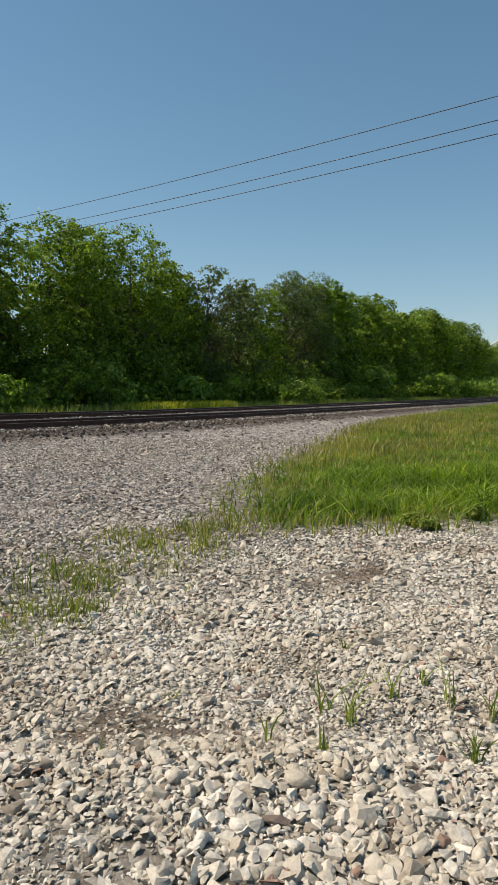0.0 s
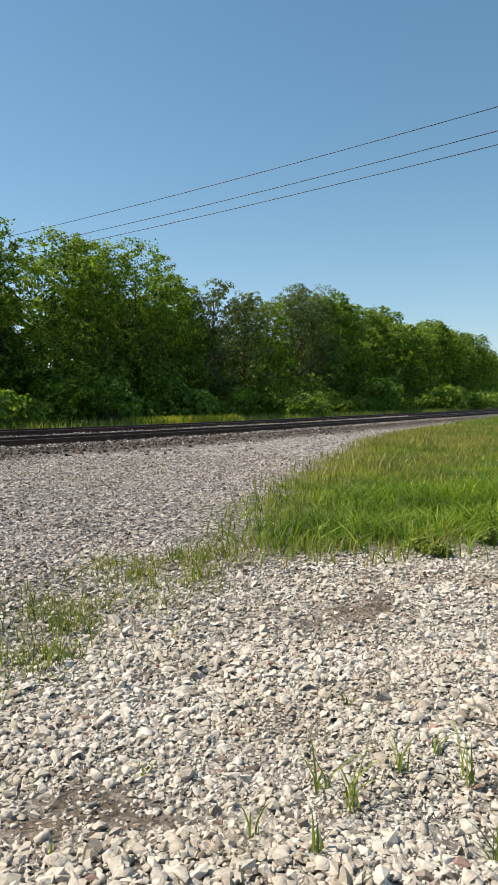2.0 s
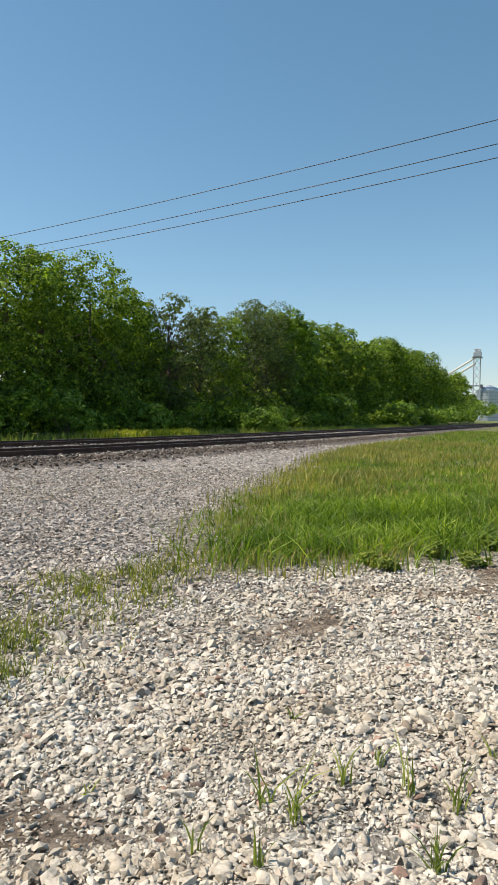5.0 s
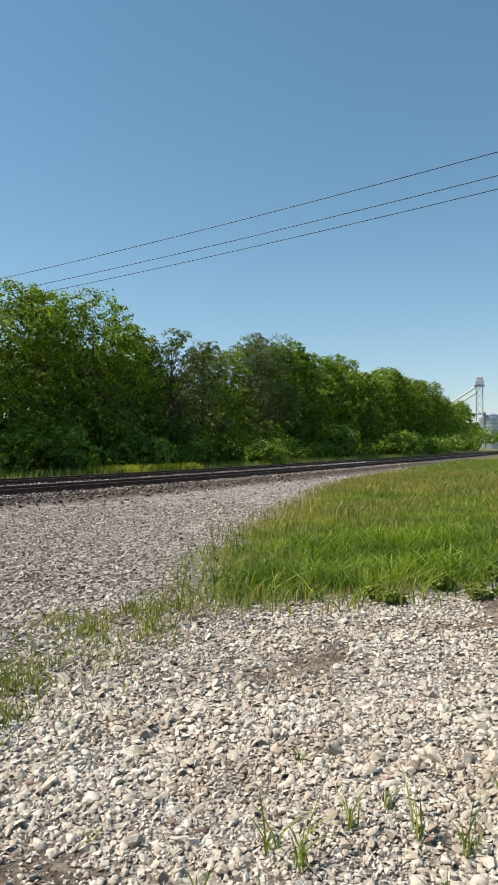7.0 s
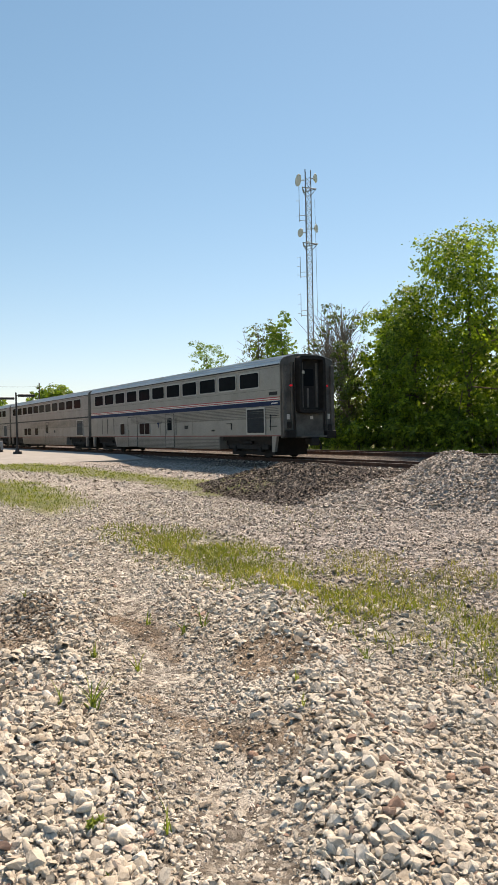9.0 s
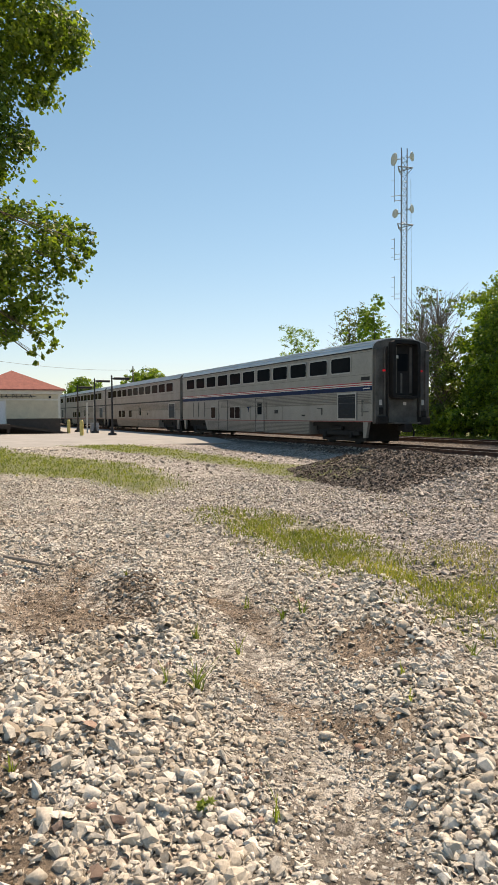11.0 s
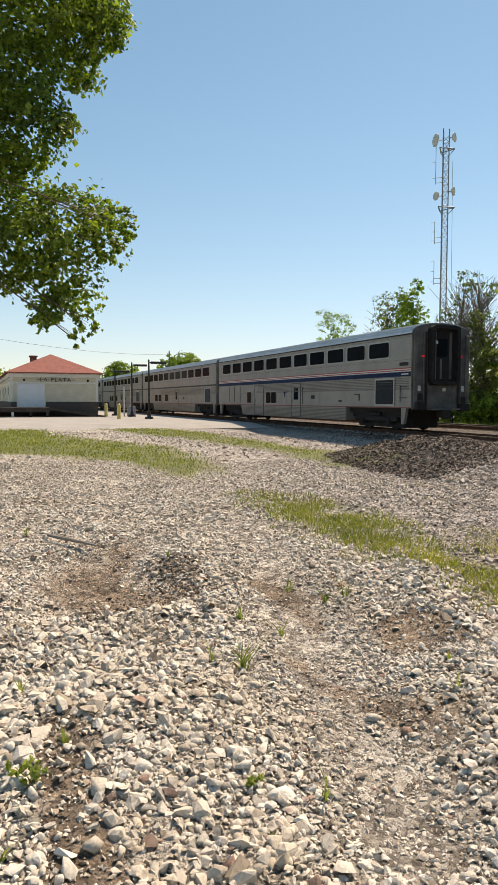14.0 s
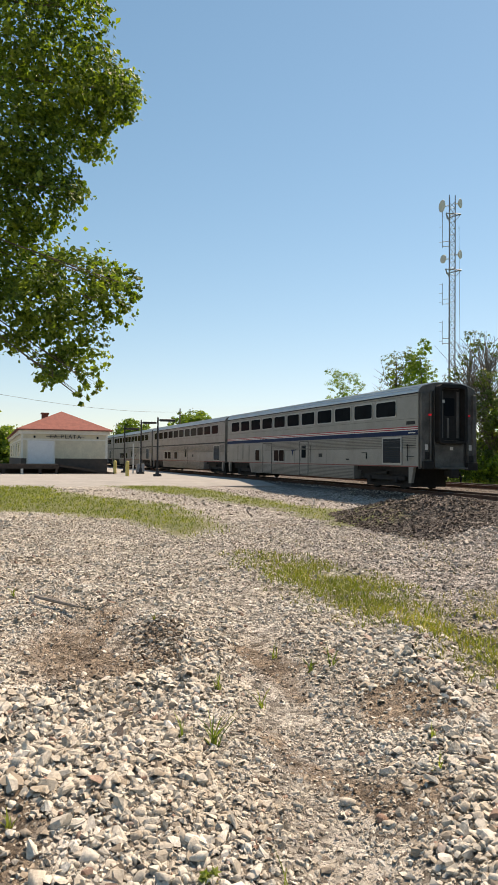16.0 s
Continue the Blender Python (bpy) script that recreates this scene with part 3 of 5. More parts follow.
def superliner(x_back, label, steel, last):
    """A double-deck coach; its own x runs from 0 at the rear to -CAR_LEN."""
    car = thing("passenger_car", (x_back, 19.65, 0.206), label, "train car", "cars of the train")
    L = -CAR_LEN
    glass = GLASS if last else GLASS_RED_REFLECTION
    part("body", prism(PROFILE, "x", L, 0), steel, car, "ribbed stainless steel body")
    part("roof", prism(ROOF_ARC, "x", L, 0), ROOF_METAL, car, "rounded blue-grey ribbed metal roof", smooth=False)
    bm = bmesh.new()
    for y, z in ((-1.5, 4.615), (-1.38, 4.725), (-1.2, 4.79), (-1.0, 4.84), (-0.75, 4.885), (-0.4, 4.915), (0, 4.935)):
        bmesh.ops.create_cube(bm, size=1, matrix=Matrix.LocRotScale((L / 2, y, z), None, (CAR_LEN - 0.1, 0.035, 0.035)))
    part("roof_rib", bm, ROOF_METAL, car)
    part("gutter", box((L, 0, -1.60, -1.548, 4.37, 4.42)), TRIM_DARK, car)
    # lower skirt between the bogies, with sloped ends
    part("skirt", prism([(-5.8, 1.08), (-5.8, 0.40), (-20.9, 0.40), (-21.3, 1.08)], "y", -1.545, 1.545), steel, car)
    for z in np.arange(0.44, 1.05, 0.078):
        part("flute", box((-20.75, -5.85, -1.572, -1.54, z, z + 0.03)), FLUTE_SHADE_SEAM, car)
    for z in np.arange(1.95, 2.46, 0.078):
        part("flute", box((L + 8.2, -0.15, -1.576, -1.545, z, z + 0.03)), FLUTE_SHADE_SEAM, car)
    part("end_bracket", prism([(-0.75, 1.08), (-0.35, 1.08), (-0.55, 0.35), (-0.75, 0.35)], "y", -1.54, -1.40), steel, car)
    part("end_bracket", prism([(L + 0.3, 1.08), (L + 0.75, 1.08), (L + 0.6, 0.35), (L + 0.42, 0.35)], "y", -1.54, -1.40), steel, car)
    part("sill_line", box((L + 0.02, -0.02, -1.567, -1.545, 1.085, 1.13)), RED_LINE, car)
    if last:
        part("red_stripe", box((L + 0.02, -0.02, -1.556, -1.545, 2.865, 2.91)), RED_STRIPE, car)
        part("white_stripe", box((L + 0.02, -0.02, -1.556, -1.545, 2.82, 2.862)), WHITE_STRIPE, car)
        part("red_stripe", box((L + 0.02, -0.02, -1.556, -1.545, 2.775, 2.817)), RED_STRIPE, car)
        part("white_stripe", box((L + 0.02, -0.02, -1.556, -1.545, 2.735, 2.772)), WHITE_STRIPE, car)
        part("blue_stripe", box((L + 0.02, -0.02, -1.556, -1.545, 2.52, 2.732)), BLUE_STRIPE, car, "dark blue stripe along the side")
    else:
        part("blue_stripe", box((L + 0.02, -0.02, -1.556, -1.545, 2.60, 2.72)), TRIM_DARK, car, "dull dark band along the side")
    for i in range(11):
        x1 = -1.79 - 2.17 * i
        train_window(car, x1 - 1.76, x1, 3.45, 4.15, glass)
    for z in (1.92, 2.49, 3.26, 4.28):
        part("seam", box((L + 0.05, -0.05, -1.555, -1.545, z, z + 0.015)), FLUTE_SHADE_SEAM, car)
    for x in (-3.0, -8.9, -13.3, -17.0, -19.05, -21.4):
        part("seam", box((x, x + 0.02, -1.555, -1.545, 1.14, 1.92)), FLUTE_SHADE_SEAM, car)
    # air intake with slats
    intake = part("louvre", box((-2.9, -1.3, -1.575, -1.54, 1.22, 2.42)), TRIM_DARK, car, "dark louvred air intake")
    part("louvre_frame", ring([(-2.95, 1.17), (-1.25, 1.17), (-1.25, 2.47), (-2.95, 2.47)], [(-2.87, 1.25), (-1.33, 1.25), (-1.33, 2.39), (-2.87, 2.39)], -1.60, -1.54), FRAME_GREY, intake)
    for z in np.arange(1.29, 2.36, 0.1):
        part("slat", prism([(-1.60, z), (-1.574, z + 0.07), (-1.574, z + 0.085), (-1.60, z + 0.02)], "x", -2.86, -1.34), TRIM_DARK, intake)
    # doors and lower windows
    def car_door(x0, x1, z0, z1, with_pane):
        d = part("door", box((x0, x1, -1.565, -1.53, z0, z1)), steel, car, "narrow stainless coach door", bevel=0.008)
        part("door_seal", ring([(x0 - 0.05, z0 - 0.03), (x1 + 0.05, z0 - 0.03), (x1 + 0.05, z1 + 0.05), (x0 - 0.05, z1 + 0.05)], [(x0, z0), (x1, z0), (x1, z1), (x0, z1)], -1.568, -1.54), TRIM_DARK, d)
        if with_pane:
            part("pane", prism(rounded(x0 + 0.27, x1 - 0.27, z1 - 0.95, z1 - 0.2, 0.08), "y", -1.574, -1.56), GLASS, d)
        part("handle", box((x0 + 0.1, x0 + 0.14, -1.60, -1.56, z0 + 0.8, z0 + 1.1)), FRAME_GREY, d)
    if last:
        car_door(-12.5, -11.35, 0.45, 2.42, True)
        car_door(-18.6, -17.05, 0.45, 2.40, False)
        train_window(car, -16.6, -15.8, 1.25, 1.95, GLASS_RED_REFLECTION, 0.06)
        train_window(car, -15.72, -14.92, 1.25, 1.95, GLASS_RED_REFLECTION, 0.06)
        train_window(car, -20.05, -19.25, 1.25, 2.0, GLASS_RED_REFLECTION, 0.06)
        part("grab_rail", rod(bmesh.new(), (-10.95, -1.60, 1.2), (-10.95, -1.60, 2.2), 0.018), TRIM_DARK, car)
        part("marker_plate", box((-9.9, -9.45, -1.565, -1.545, 1.52, 1.72)), TRIM_DARK, car)
        part("emblem", prism([(-13.95, 1.98), (-13.0, 2.0), (-13.15, 1.92), (-13.5, 1.9), (-13.6, 1.6), (-13.7, 1.88)], "y", -1.562, -1.547), BLUE_STRIPE, car, "small dark blue emblem shape")
        part("number_bar", box((-0.92, -0.22, -1.558, -1.547, 3.0, 3.16)), TRIM_DARK, car)
        part("lettering_bar", box((-0.75, -0.2, -1.562, -1.554, 2.60, 2.65)), WHITE_STRIPE, car)
        part("grab_rail", rod(bmesh.new(), (-0.75, -1.61, 1.35), (-0.75, -1.61, 2.1), 0.02), TRIM_DARK, car)
        for z in (1.55, 2.05):
            part("grab_rail", rod(bmesh.new(), (-0.85, -1.6, z), (-0.25, -1.6, z), 0.016), TRIM_DARK, car)
        for bx_ in ((-4.95, -4.45, -1.58, -1.545, 1.72, 1.76), (-4.5, -4.45, -1.58, -1.545, 1.42, 1.72), (-6.6, -6.3, -1.58, -1.545, 1.36, 1.44)):
            part("pipe_fitting", box(bx_), TRIM_DARK, car)
        for i, x in enumerate((-21.9, -23.2, -24.3, -25.3)):
            part("equipment_panel", box((x - 0.5, x + 0.5, -1.572, -1.545, 1.3, 2.4)), steel, car, bevel=0.012)
            part("panel_gap", box((x + 0.52, x + 0.57, -1.566, -1.545, 1.3, 2.4)), TRIM_DARK, car)
    else:
        car_door(-12.4, -11.3, 0.45, 2.42, True)
        for x in (-20.4, -18.9, -16.2):
            train_window(car, x, x + 1.2, 1.3, 2.0, GLASS_RED_REFLECTION, 0.06)
        part("marker_plate", box((-9.6, -9.2, -1.565, -1.545, 1.5, 1.72)), TRIM_DARK, car)
        for x in (-22.3, -23.6, -24.9):
            part("equipment_panel", box((x - 0.55, x + 0.55, -1.568, -1.545, 1.3, 2.4)), steel, car, bevel=0.012)
    bogie(car, -3.5)
    bogie(car, L + 3.4)
    # added black blocks round the wheels stand in for the shade under the car
    for x0, x1 in ((-5.75, -1.1), (-25.7, -21.2)):
        part("truck_well", box((x0, x1, -1.12, 1.12, 0.62, 1.085), (x0 + 0.3, x1 - 0.3, -0.95, 0.95, 0.14, 0.62)), UNDER, car)
    part("underframe", box((L + 1, -1, -1.3, 1.3, 0.86, 1.085), (-20.6, -6.0, -1.3, 1.3, 0.38, 0.41)), UNDER, car)
    part("coupler", box((-0.1, 0.55, -0.12, 0.12, 0.68, 0.95), (0.35, 0.62, -0.2, 0.2, 0.62, 1.0)), UNDER, car, bevel=0.03)
    # rear end
    end = part("end_wall", prism([(-1.53, 1.0), (-1.53, 4.45), (-1.46, 4.6), (-1.32, 4.71), (-0.7, 4.87), (0, 4.91), (0.7, 4.87), (1.32, 4.71), (1.46, 4.6), (1.53, 4.45), (1.53, 1.0)], "x", 0.0, 0.05), END_GREY, car, "grimy dark grey end wall")
    part("corner_post", box((0.05, 0.16, -1.5, -1.28, 1.05, 4.4)), END_GREY, end, bevel=0.03)
    part("corner_post", box((0.05, 0.16, 1.28, 1.5, 1.05, 4.4)), END_GREY, end, bevel=0.03)
    part("diaphragm", ring([(y, z) for y, z in rounded(-0.72, 0.78, 2.15, 4.78, 0.18)], [(y, z) for y, z in rounded(-0.58, 0.64, 2.27, 4.64, 0.12)], 0.05, 0.42), UNDER, end, "black rubber gangway surround")
    dia = end.children[-1]
    dia.rotation_euler = (0, 0, radians(90))
    dia.scale = (1, -1, 1)
    for y in (-0.98, -0.84, 0.9, 1.04):
        part("end_pipe", rod(bmesh.new(), (0.12, y, 1.2), (0.12, y, 4.5), 0.035), END_GREY if abs(y) > 0.95 else UNDER, end)
    door = part("end_door", box((0.05, 0.10, -0.56, 0.62, 2.3, 4.6)), UNDER, end, "dark end door with a small window")
    part("pane", prism(rounded(-0.25, 0.3, 3.4, 4.2, 0.06), "x", 0.10, 0.115), GLASS, door)
    part("panel", box((0.10, 0.13, -0.48, -0.32, 2.4, 4.5), (0.10, 0.13, 0.40, 0.52, 2.4, 4.5), (0.10, 0.12, -0.1, 0.0, 2.4, 3.3)), END_GREY, door)
    part("label_plate", box((0.13, 0.14, -0.44, -0.24, 3.98, 4.12)), OFFWHITE, door)
    part("step_plate", box((0.05, 0.5, -0.7, 0.75, 1.0, 1.08), (0.05, 0.12, -0.75, 0.78, 1.08, 2.1)), END_GREY, end, bevel=0.01)
    for bx_ in ((0.05, 0.2, -1.3, -1.1, 1.45, 1.75), (0.05, 0.2, 1.05, 1.3, 1.32, 1.6), (0.05, 0.3, -1.45, -0.9, 1.0, 1.35), (0.05, 0.3, 0.9, 1.45, 0.95, 1.3)):
        part("cable_box", box(bx_), UNDER, end, bevel=0.02)
    for bx_ in ((0.055, 0.07, -1.24, -1.08, 1.85, 2.1), (0.055, 0.07, 1.12, 1.28, 1.85, 2.1), (0.125, 0.135, 0.05, 0.22, 1.85, 2.0)):
        part("sign_plate", box(bx_), OFFWHITE, end)
    part("air_hose", rod(rod(bmesh.new(), (0.15, 0.45, 1.0), (0.35, 0.5, 0.6), 0.035), (0.35, 0.5, 0.6), (0.3, 0.5, 0.42), 0.04), UNDER, end)
    if last:
        for y in (-1.0, 1.06):
            part("tail_lamp", rod(bmesh.new(), (0.05, y, 3.42), (0.18, y, 3.42), 0.05, 0.046, 14), TAIL, end, "small lit red tail lamp")
    return car


superliner(CAR_BACK, "double-deck stainless steel passenger coach with red and blue stripes", STEEL, True)
for i in range(1, 5):
    superliner(CAR_BACK - CAR_STEP * i, "dusty double-deck stainless steel coach with red reflection painted into its windows", STEEL_WARM, False)

# ---- platform, station and what stands by it ----
plat = part("platform", prism([(-38.5, 0.0), (-41.5, 0.2), (-170, 0.2), (-170, -0.3), (-38.5, -0.3)], "y", -3.0, 16.6), CONCRETE)
tagged(plat, "pale sunlit concrete station platform beside the track", "platform", kind="structure")


def station():
    X, Y0, Y1, B, LEN, EAVE = -62.0, 2.85, 10.05, 0.2, 34.0, 3.95
    st = thing("station_building", (0, 0, 0), "cream station building with red hip roof and brown base", "station")
    part("wall", box((X - LEN, X, Y0, Y1, B, EAVE)), CREAM, st)
    part("base_wall", box((X - LEN, X + 0.03, Y0 - 0.03, Y1 + 0.03, B, B + 1.25)), WAINSCOT, st)
    part("corner_board", box((X - 0.1, X + 0.05, Y0 - 0.05, Y0 + 0.14, B + 1.25, EAVE)), TRIM_CREAM, st)
    part("corner_board", box((X - 0.1, X + 0.05, Y1 - 0.14, Y1 + 0.05, B + 1.25, EAVE)), TRIM_CREAM, st)
    part("belt_course", box((X - 0.1, X + 0.06, Y0, Y1, 3.0, 3.14)), TRIM_CREAM, st)
    part("belt_course", box((X - LEN, X + 0.06, Y0 - 0.06, Y0, 3.0, 3.14)), TRIM_CREAM, st)
    part("frieze", box((X - LEN - 0.2, X + 0.2, Y0 - 0.2, Y1 + 0.2, EAVE - 0.42, EAVE - 0.02)), TRIM_CREAM, st)
    e = 0.45
    a, b_, c, d = (X + e, Y0 - e, EAVE), (X + e, Y1 + e, EAVE), (X - LEN - e, Y1 + e, EAVE), (X - LEN - e, Y0 - e, EAVE)
    r0, r1 = (X - 3.6, 6.45, 5.75), (X - LEN + 3.6, 6.45, 5.75)
    bm = bmesh.new()
    va = [bm.verts.new(p) for p in (a, b_, c, d, r0, r1)]
    lo = [bm.verts.new((p[0], p[1], p[2] - 0.09)) for p in (a, b_, c, d)]
    for f in ((va[0], va[1], va[4]), (va[1], va[2], va[5], va[4]), (va[2], va[3], va[5]), (va[3], va[0], va[4], va[5]), tuple(lo)):
        bm.faces.new(f)
    for i in range(4):
        bm.faces.new((va[i], va[(i + 1) % 4], lo[(i + 1) % 4], lo[i]))
    part("roof", bm, SHINGLE, st, "dull red shingled hip roof")
    part("chimney", box((-83.4, -82.6, 5.9, 6.6, 5.2, 6.45), (-83.5, -82.5, 5.8, 6.7, 6.45, 6.62)), BRICK, st, "brown brick chimney", bevel=0.02)
    dr = part("freight_door", box((X, X + 0.07, 3.4, 5.5, 1.0, 2.98)), DOOR_WHITE, st, "large plain white freight door")
    part("door_frame", box((X, X + 0.09, 3.28, 3.4, 1.0, 3.0), (X, X + 0.09, 5.5, 5.62, 1.0, 3.0)), TRIM_CREAM, dr)
    for i in range(9):
        part("clapboard", box((X, X + 0.025, 5.64, 9.9, 1.47 + i * 0.17, 1.625 + i * 0.17)), CREAM, st)
    for x in (-66, -72, -79, -87):
        w = part("window", box((x - 0.6, x + 0.6, Y0 - 0.05, Y0 + 0.02, 1.5, 2.9)), TRIM_CREAM, st)
        part("pane", box((x - 0.48, x + 0.48, Y0 - 0.06, Y0 - 0.04, 1.6, 2.8)), CAR_GLASS, w)
    for y in (3.9, 9.2):
        part("wall_lamp", box((X + 0.02, X + 0.2, y - 0.08, y + 0.08, 3.2, 3.38)), TRIM_DARK, st, bevel=0.02)
    cu = bpy.data.curves.new("sign_lettering", "FONT")
    cu.body, cu.size, cu.align_x, cu.extrude = "LA PLATA", 0.46, "CENTER", 0.03
    cu.space_character = 1.35
    cu.materials.append(BLACK_PAINT)
    t = new("sign_lettering", cu)
    t.matrix_world = Matrix.Translation((X + 0.32, 6.45, 3.18)) @ Euler((radians(90), 0, radians(90))).to_matrix().to_4x4()
    t.parent = st
    part("sign_rail", box((X + 0.22, X + 0.27, 4.85, 8.05, 3.30, 3.34)), BLACK_PAINT, st)


station()


def loading_dock():
    dk = thing("loading_dock", (0, 0, 0), "low dark weathered timber loading dock with a ramp", "dock")
    for i in range(10):
        part("deck_plank", box((-61.9 + i * 0.3, -61.63 + i * 0.3, -0.2, 5.7, 0.9, 0.98)), TIMBER, dk)
    part("skirt_board", box((-59.0, -58.94, -0.2, 5.7, 0.62, 0.9)), TIMBER, dk)
    for y in (0.0, 1.4, 2.8, 4.2, 5.5):
        part("post", box((-59.2, -58.98, y - 0.1, y + 0.1, 0.2, 0.9)), TIMBER if y != 2.8 else OFFWHITE, dk)
    part("back_board", box((-61.9, -61.85, -0.2, 5.7, 0.2, 0.9)), TIMBER, dk)
    part("ramp", prism([(5.7, 0.98), (10.2, 0.30), (10.2, 0.2), (9.6, 0.2), (5.7, 0.8)], "x", -61.8, -59.0), TIMBER, dk)


loading_dock()


def platform_lamp(x, y, h):
    lp = thing("platform_lamp", (x, y, 0.2), "black steel platform lamp post with a flat shoebox head", "street lamp", "platform lamps")
    part("pole", rod(bmesh.new(), (0, 0, 0.1), (0, 0, h), 0.075, 0.06, 10), BLACK_PAINT, lp)
    part("base", rod(rod(bmesh.new(), (0, 0, 0), (0, 0, 0.18), 0.34, 0.30, 12), (0, 0, 0.18), (0, 0, 0.5), 0.16, 0.10, 12), BLACK_PAINT, lp)
    part("lamp_head", box((-0.15, 0.15, 0.15, 1.3, h - 0.22, h - 0.04)), BLACK_PAINT, lp, bevel=0.03)
    part("arm", box((-0.04, 0.04, 0, 0.25, h - 0.16, h - 0.08)), BLACK_PAINT, lp)
    part("cap", rod(bmesh.new(), (0, 0, h), (0, 0, h + 0.12), 0.08, 0.02, 10), BLACK_PAINT, lp)


platform_lamp(-63.6, 11.9, 4.15)
platform_lamp(-58.7, 12.4, 4.5)
platform_lamp(-51.4, 12.15, 4.35)


def bollard(x, y):
    b = thing("bollard", (x, y, 0.2), "pale yellow painted round steel bollard", "bollard", "yellow bollards")
    part("post", rod(bmesh.new(), (0, 0, 0), (0, 0, 1.05), 0.14, 0.14, 14), YELLOW, b)
    part("cap", rod(bmesh.new(), (0, 0, 1.05), (0, 0, 1.15), 0.14, 0.07, 14), YELLOW, b)


bollard(-59.5, 10.35)
bollard(-52.0, 10.0)


def white_posts():
    s = thing("sign_posts", (-60.5, 12.1, 0.2), "pair of pale posts on a grey concrete footing", "post")
    for y in (0, 0.62):
        part("post", rod(bmesh.new(), (0, y, 0), (0, y, 2.6), 0.06, 0.06, 8), OFFWHITE, s)
    part("footing", box((-0.3, 0.3, 0.3, 0.95, 0, 0.85)), TOWER_STEEL, s, bevel=0.03)


white_posts()


def utility_pole(x, y, h, arm, label, z=0.0):
    p = thing("utility_pole", (x, y, z), label, "utility pole")
    part("pole", rod(bmesh.new(), (0, 0, -0.3), (0, 0, h), 0.16, 0.10, 10), POLE_WOOD, p)
    if arm:
        part("crossarm", box((-1.2, 1.2, -0.06, 0.06, h - 0.55, h - 0.42)), POLE_WOOD, p)
        for s in (-1.1, -0.4, 0.4, 1.1):
            part("insulator", rod(bmesh.new(), (s, 0, h - 0.42), (s, 0, h - 0.25), 0.04, 0.03, 8), OFFWHITE, p)


utility_pole(-76, 1.1, 8.6, False, "dark wooden utility pole beside the station", 0.2)
utility_pole(15.1, 29.2, 8.2, True, "weathered grey utility pole with a crossarm before the trees", -0.3)
utility_pole(-118, 31.5, 10.2, False, "distant wooden utility pole behind the train")


def wire(a, b, sag, r, label, group):
    n = 24
    cu = bpy.data.curves.new("wire", "CURVE")
    cu.dimensions, cu.bevel_depth, cu.bevel_resolution = "3D", r, 1
    sp = cu.splines.new("POLY")
    sp.points.add(n)
    for i in range(n + 1):
        t = i / n
        p = Vector(a).lerp(Vector(b), t)
        sp.points[i].co = (p.x, p.y, p.z - sag * 4 * t * (1 - t), 1)
    cu.materials.append(BLACK_PAINT)
    tagged(new("overhead_wire", cu), label, "wire", group)


for dz, dx in ((0, 0), (-0.72, 0.1), (-1.08, 0.3)):
    wire((23.0 + dx, 44, 10.5 + dz), (24.0 + dx, -40, 14.2 + dz), 1.2, 0.014, "black overhead power wire crossing the tracks", "overhead wires")
wire((-76, 1.1, 8.0), (-118, 31.5, 9.6), 0.6, 0.018, "thin wire strung between wooden poles", "station wires")
wire((-76, 1.1, 8.0), (-60, -30, 9.0), 0.6, 0.018, "thin wire strung between wooden poles", "station wires")


def parked_car(x, y):
    c = thing("parked_car", (x, y, 0.2), "dark blue parked sport utility car facing the tracks", "car")
    part("body", prism([(-2.3, 0.35), (2.25, 0.35), (2.3, 0.75), (2.15, 1.0), (1.1, 1.12), (0.5, 1.65), (-1.9, 1.72), (-2.3, 1.1)], "y", -0.9, 0.9), CAR_PAINT, c, bevel=0.06)
    part("windscreen", prism([(1.13, 1.14), (0.56, 1.64), (0.60, 1.66), (1.18, 1.16)], "y", -0.75, 0.75), CAR_GLASS, c)
    part("grille", box((2.28, 2.33, -0.45, 0.45, 0.65, 0.9)), TRIM_DARK, c)
    for y2 in (-0.68, 0.68):
        part("headlight", box((2.2, 2.32, y2 - 0.16, y2 + 0.16, 0.72, 0.92)), OFFWHITE, c, bevel=0.03)
    for x2 in (-1.4, 1.45):
        for y2 in (-0.82, 0.82):
            part("wheel", rod(bmesh.new(), (x2, y2 - 0.11, 0.36), (x2, y2 + 0.11, 0.36), 0.36, 0.36, 18), UNDER, c)
    part("bumper", box((2.26, 2.4, -0.85, 0.85, 0.35, 0.6)), TRIM_DARK, c, bevel=0.04)


parked_car(-74.0, -0.6)


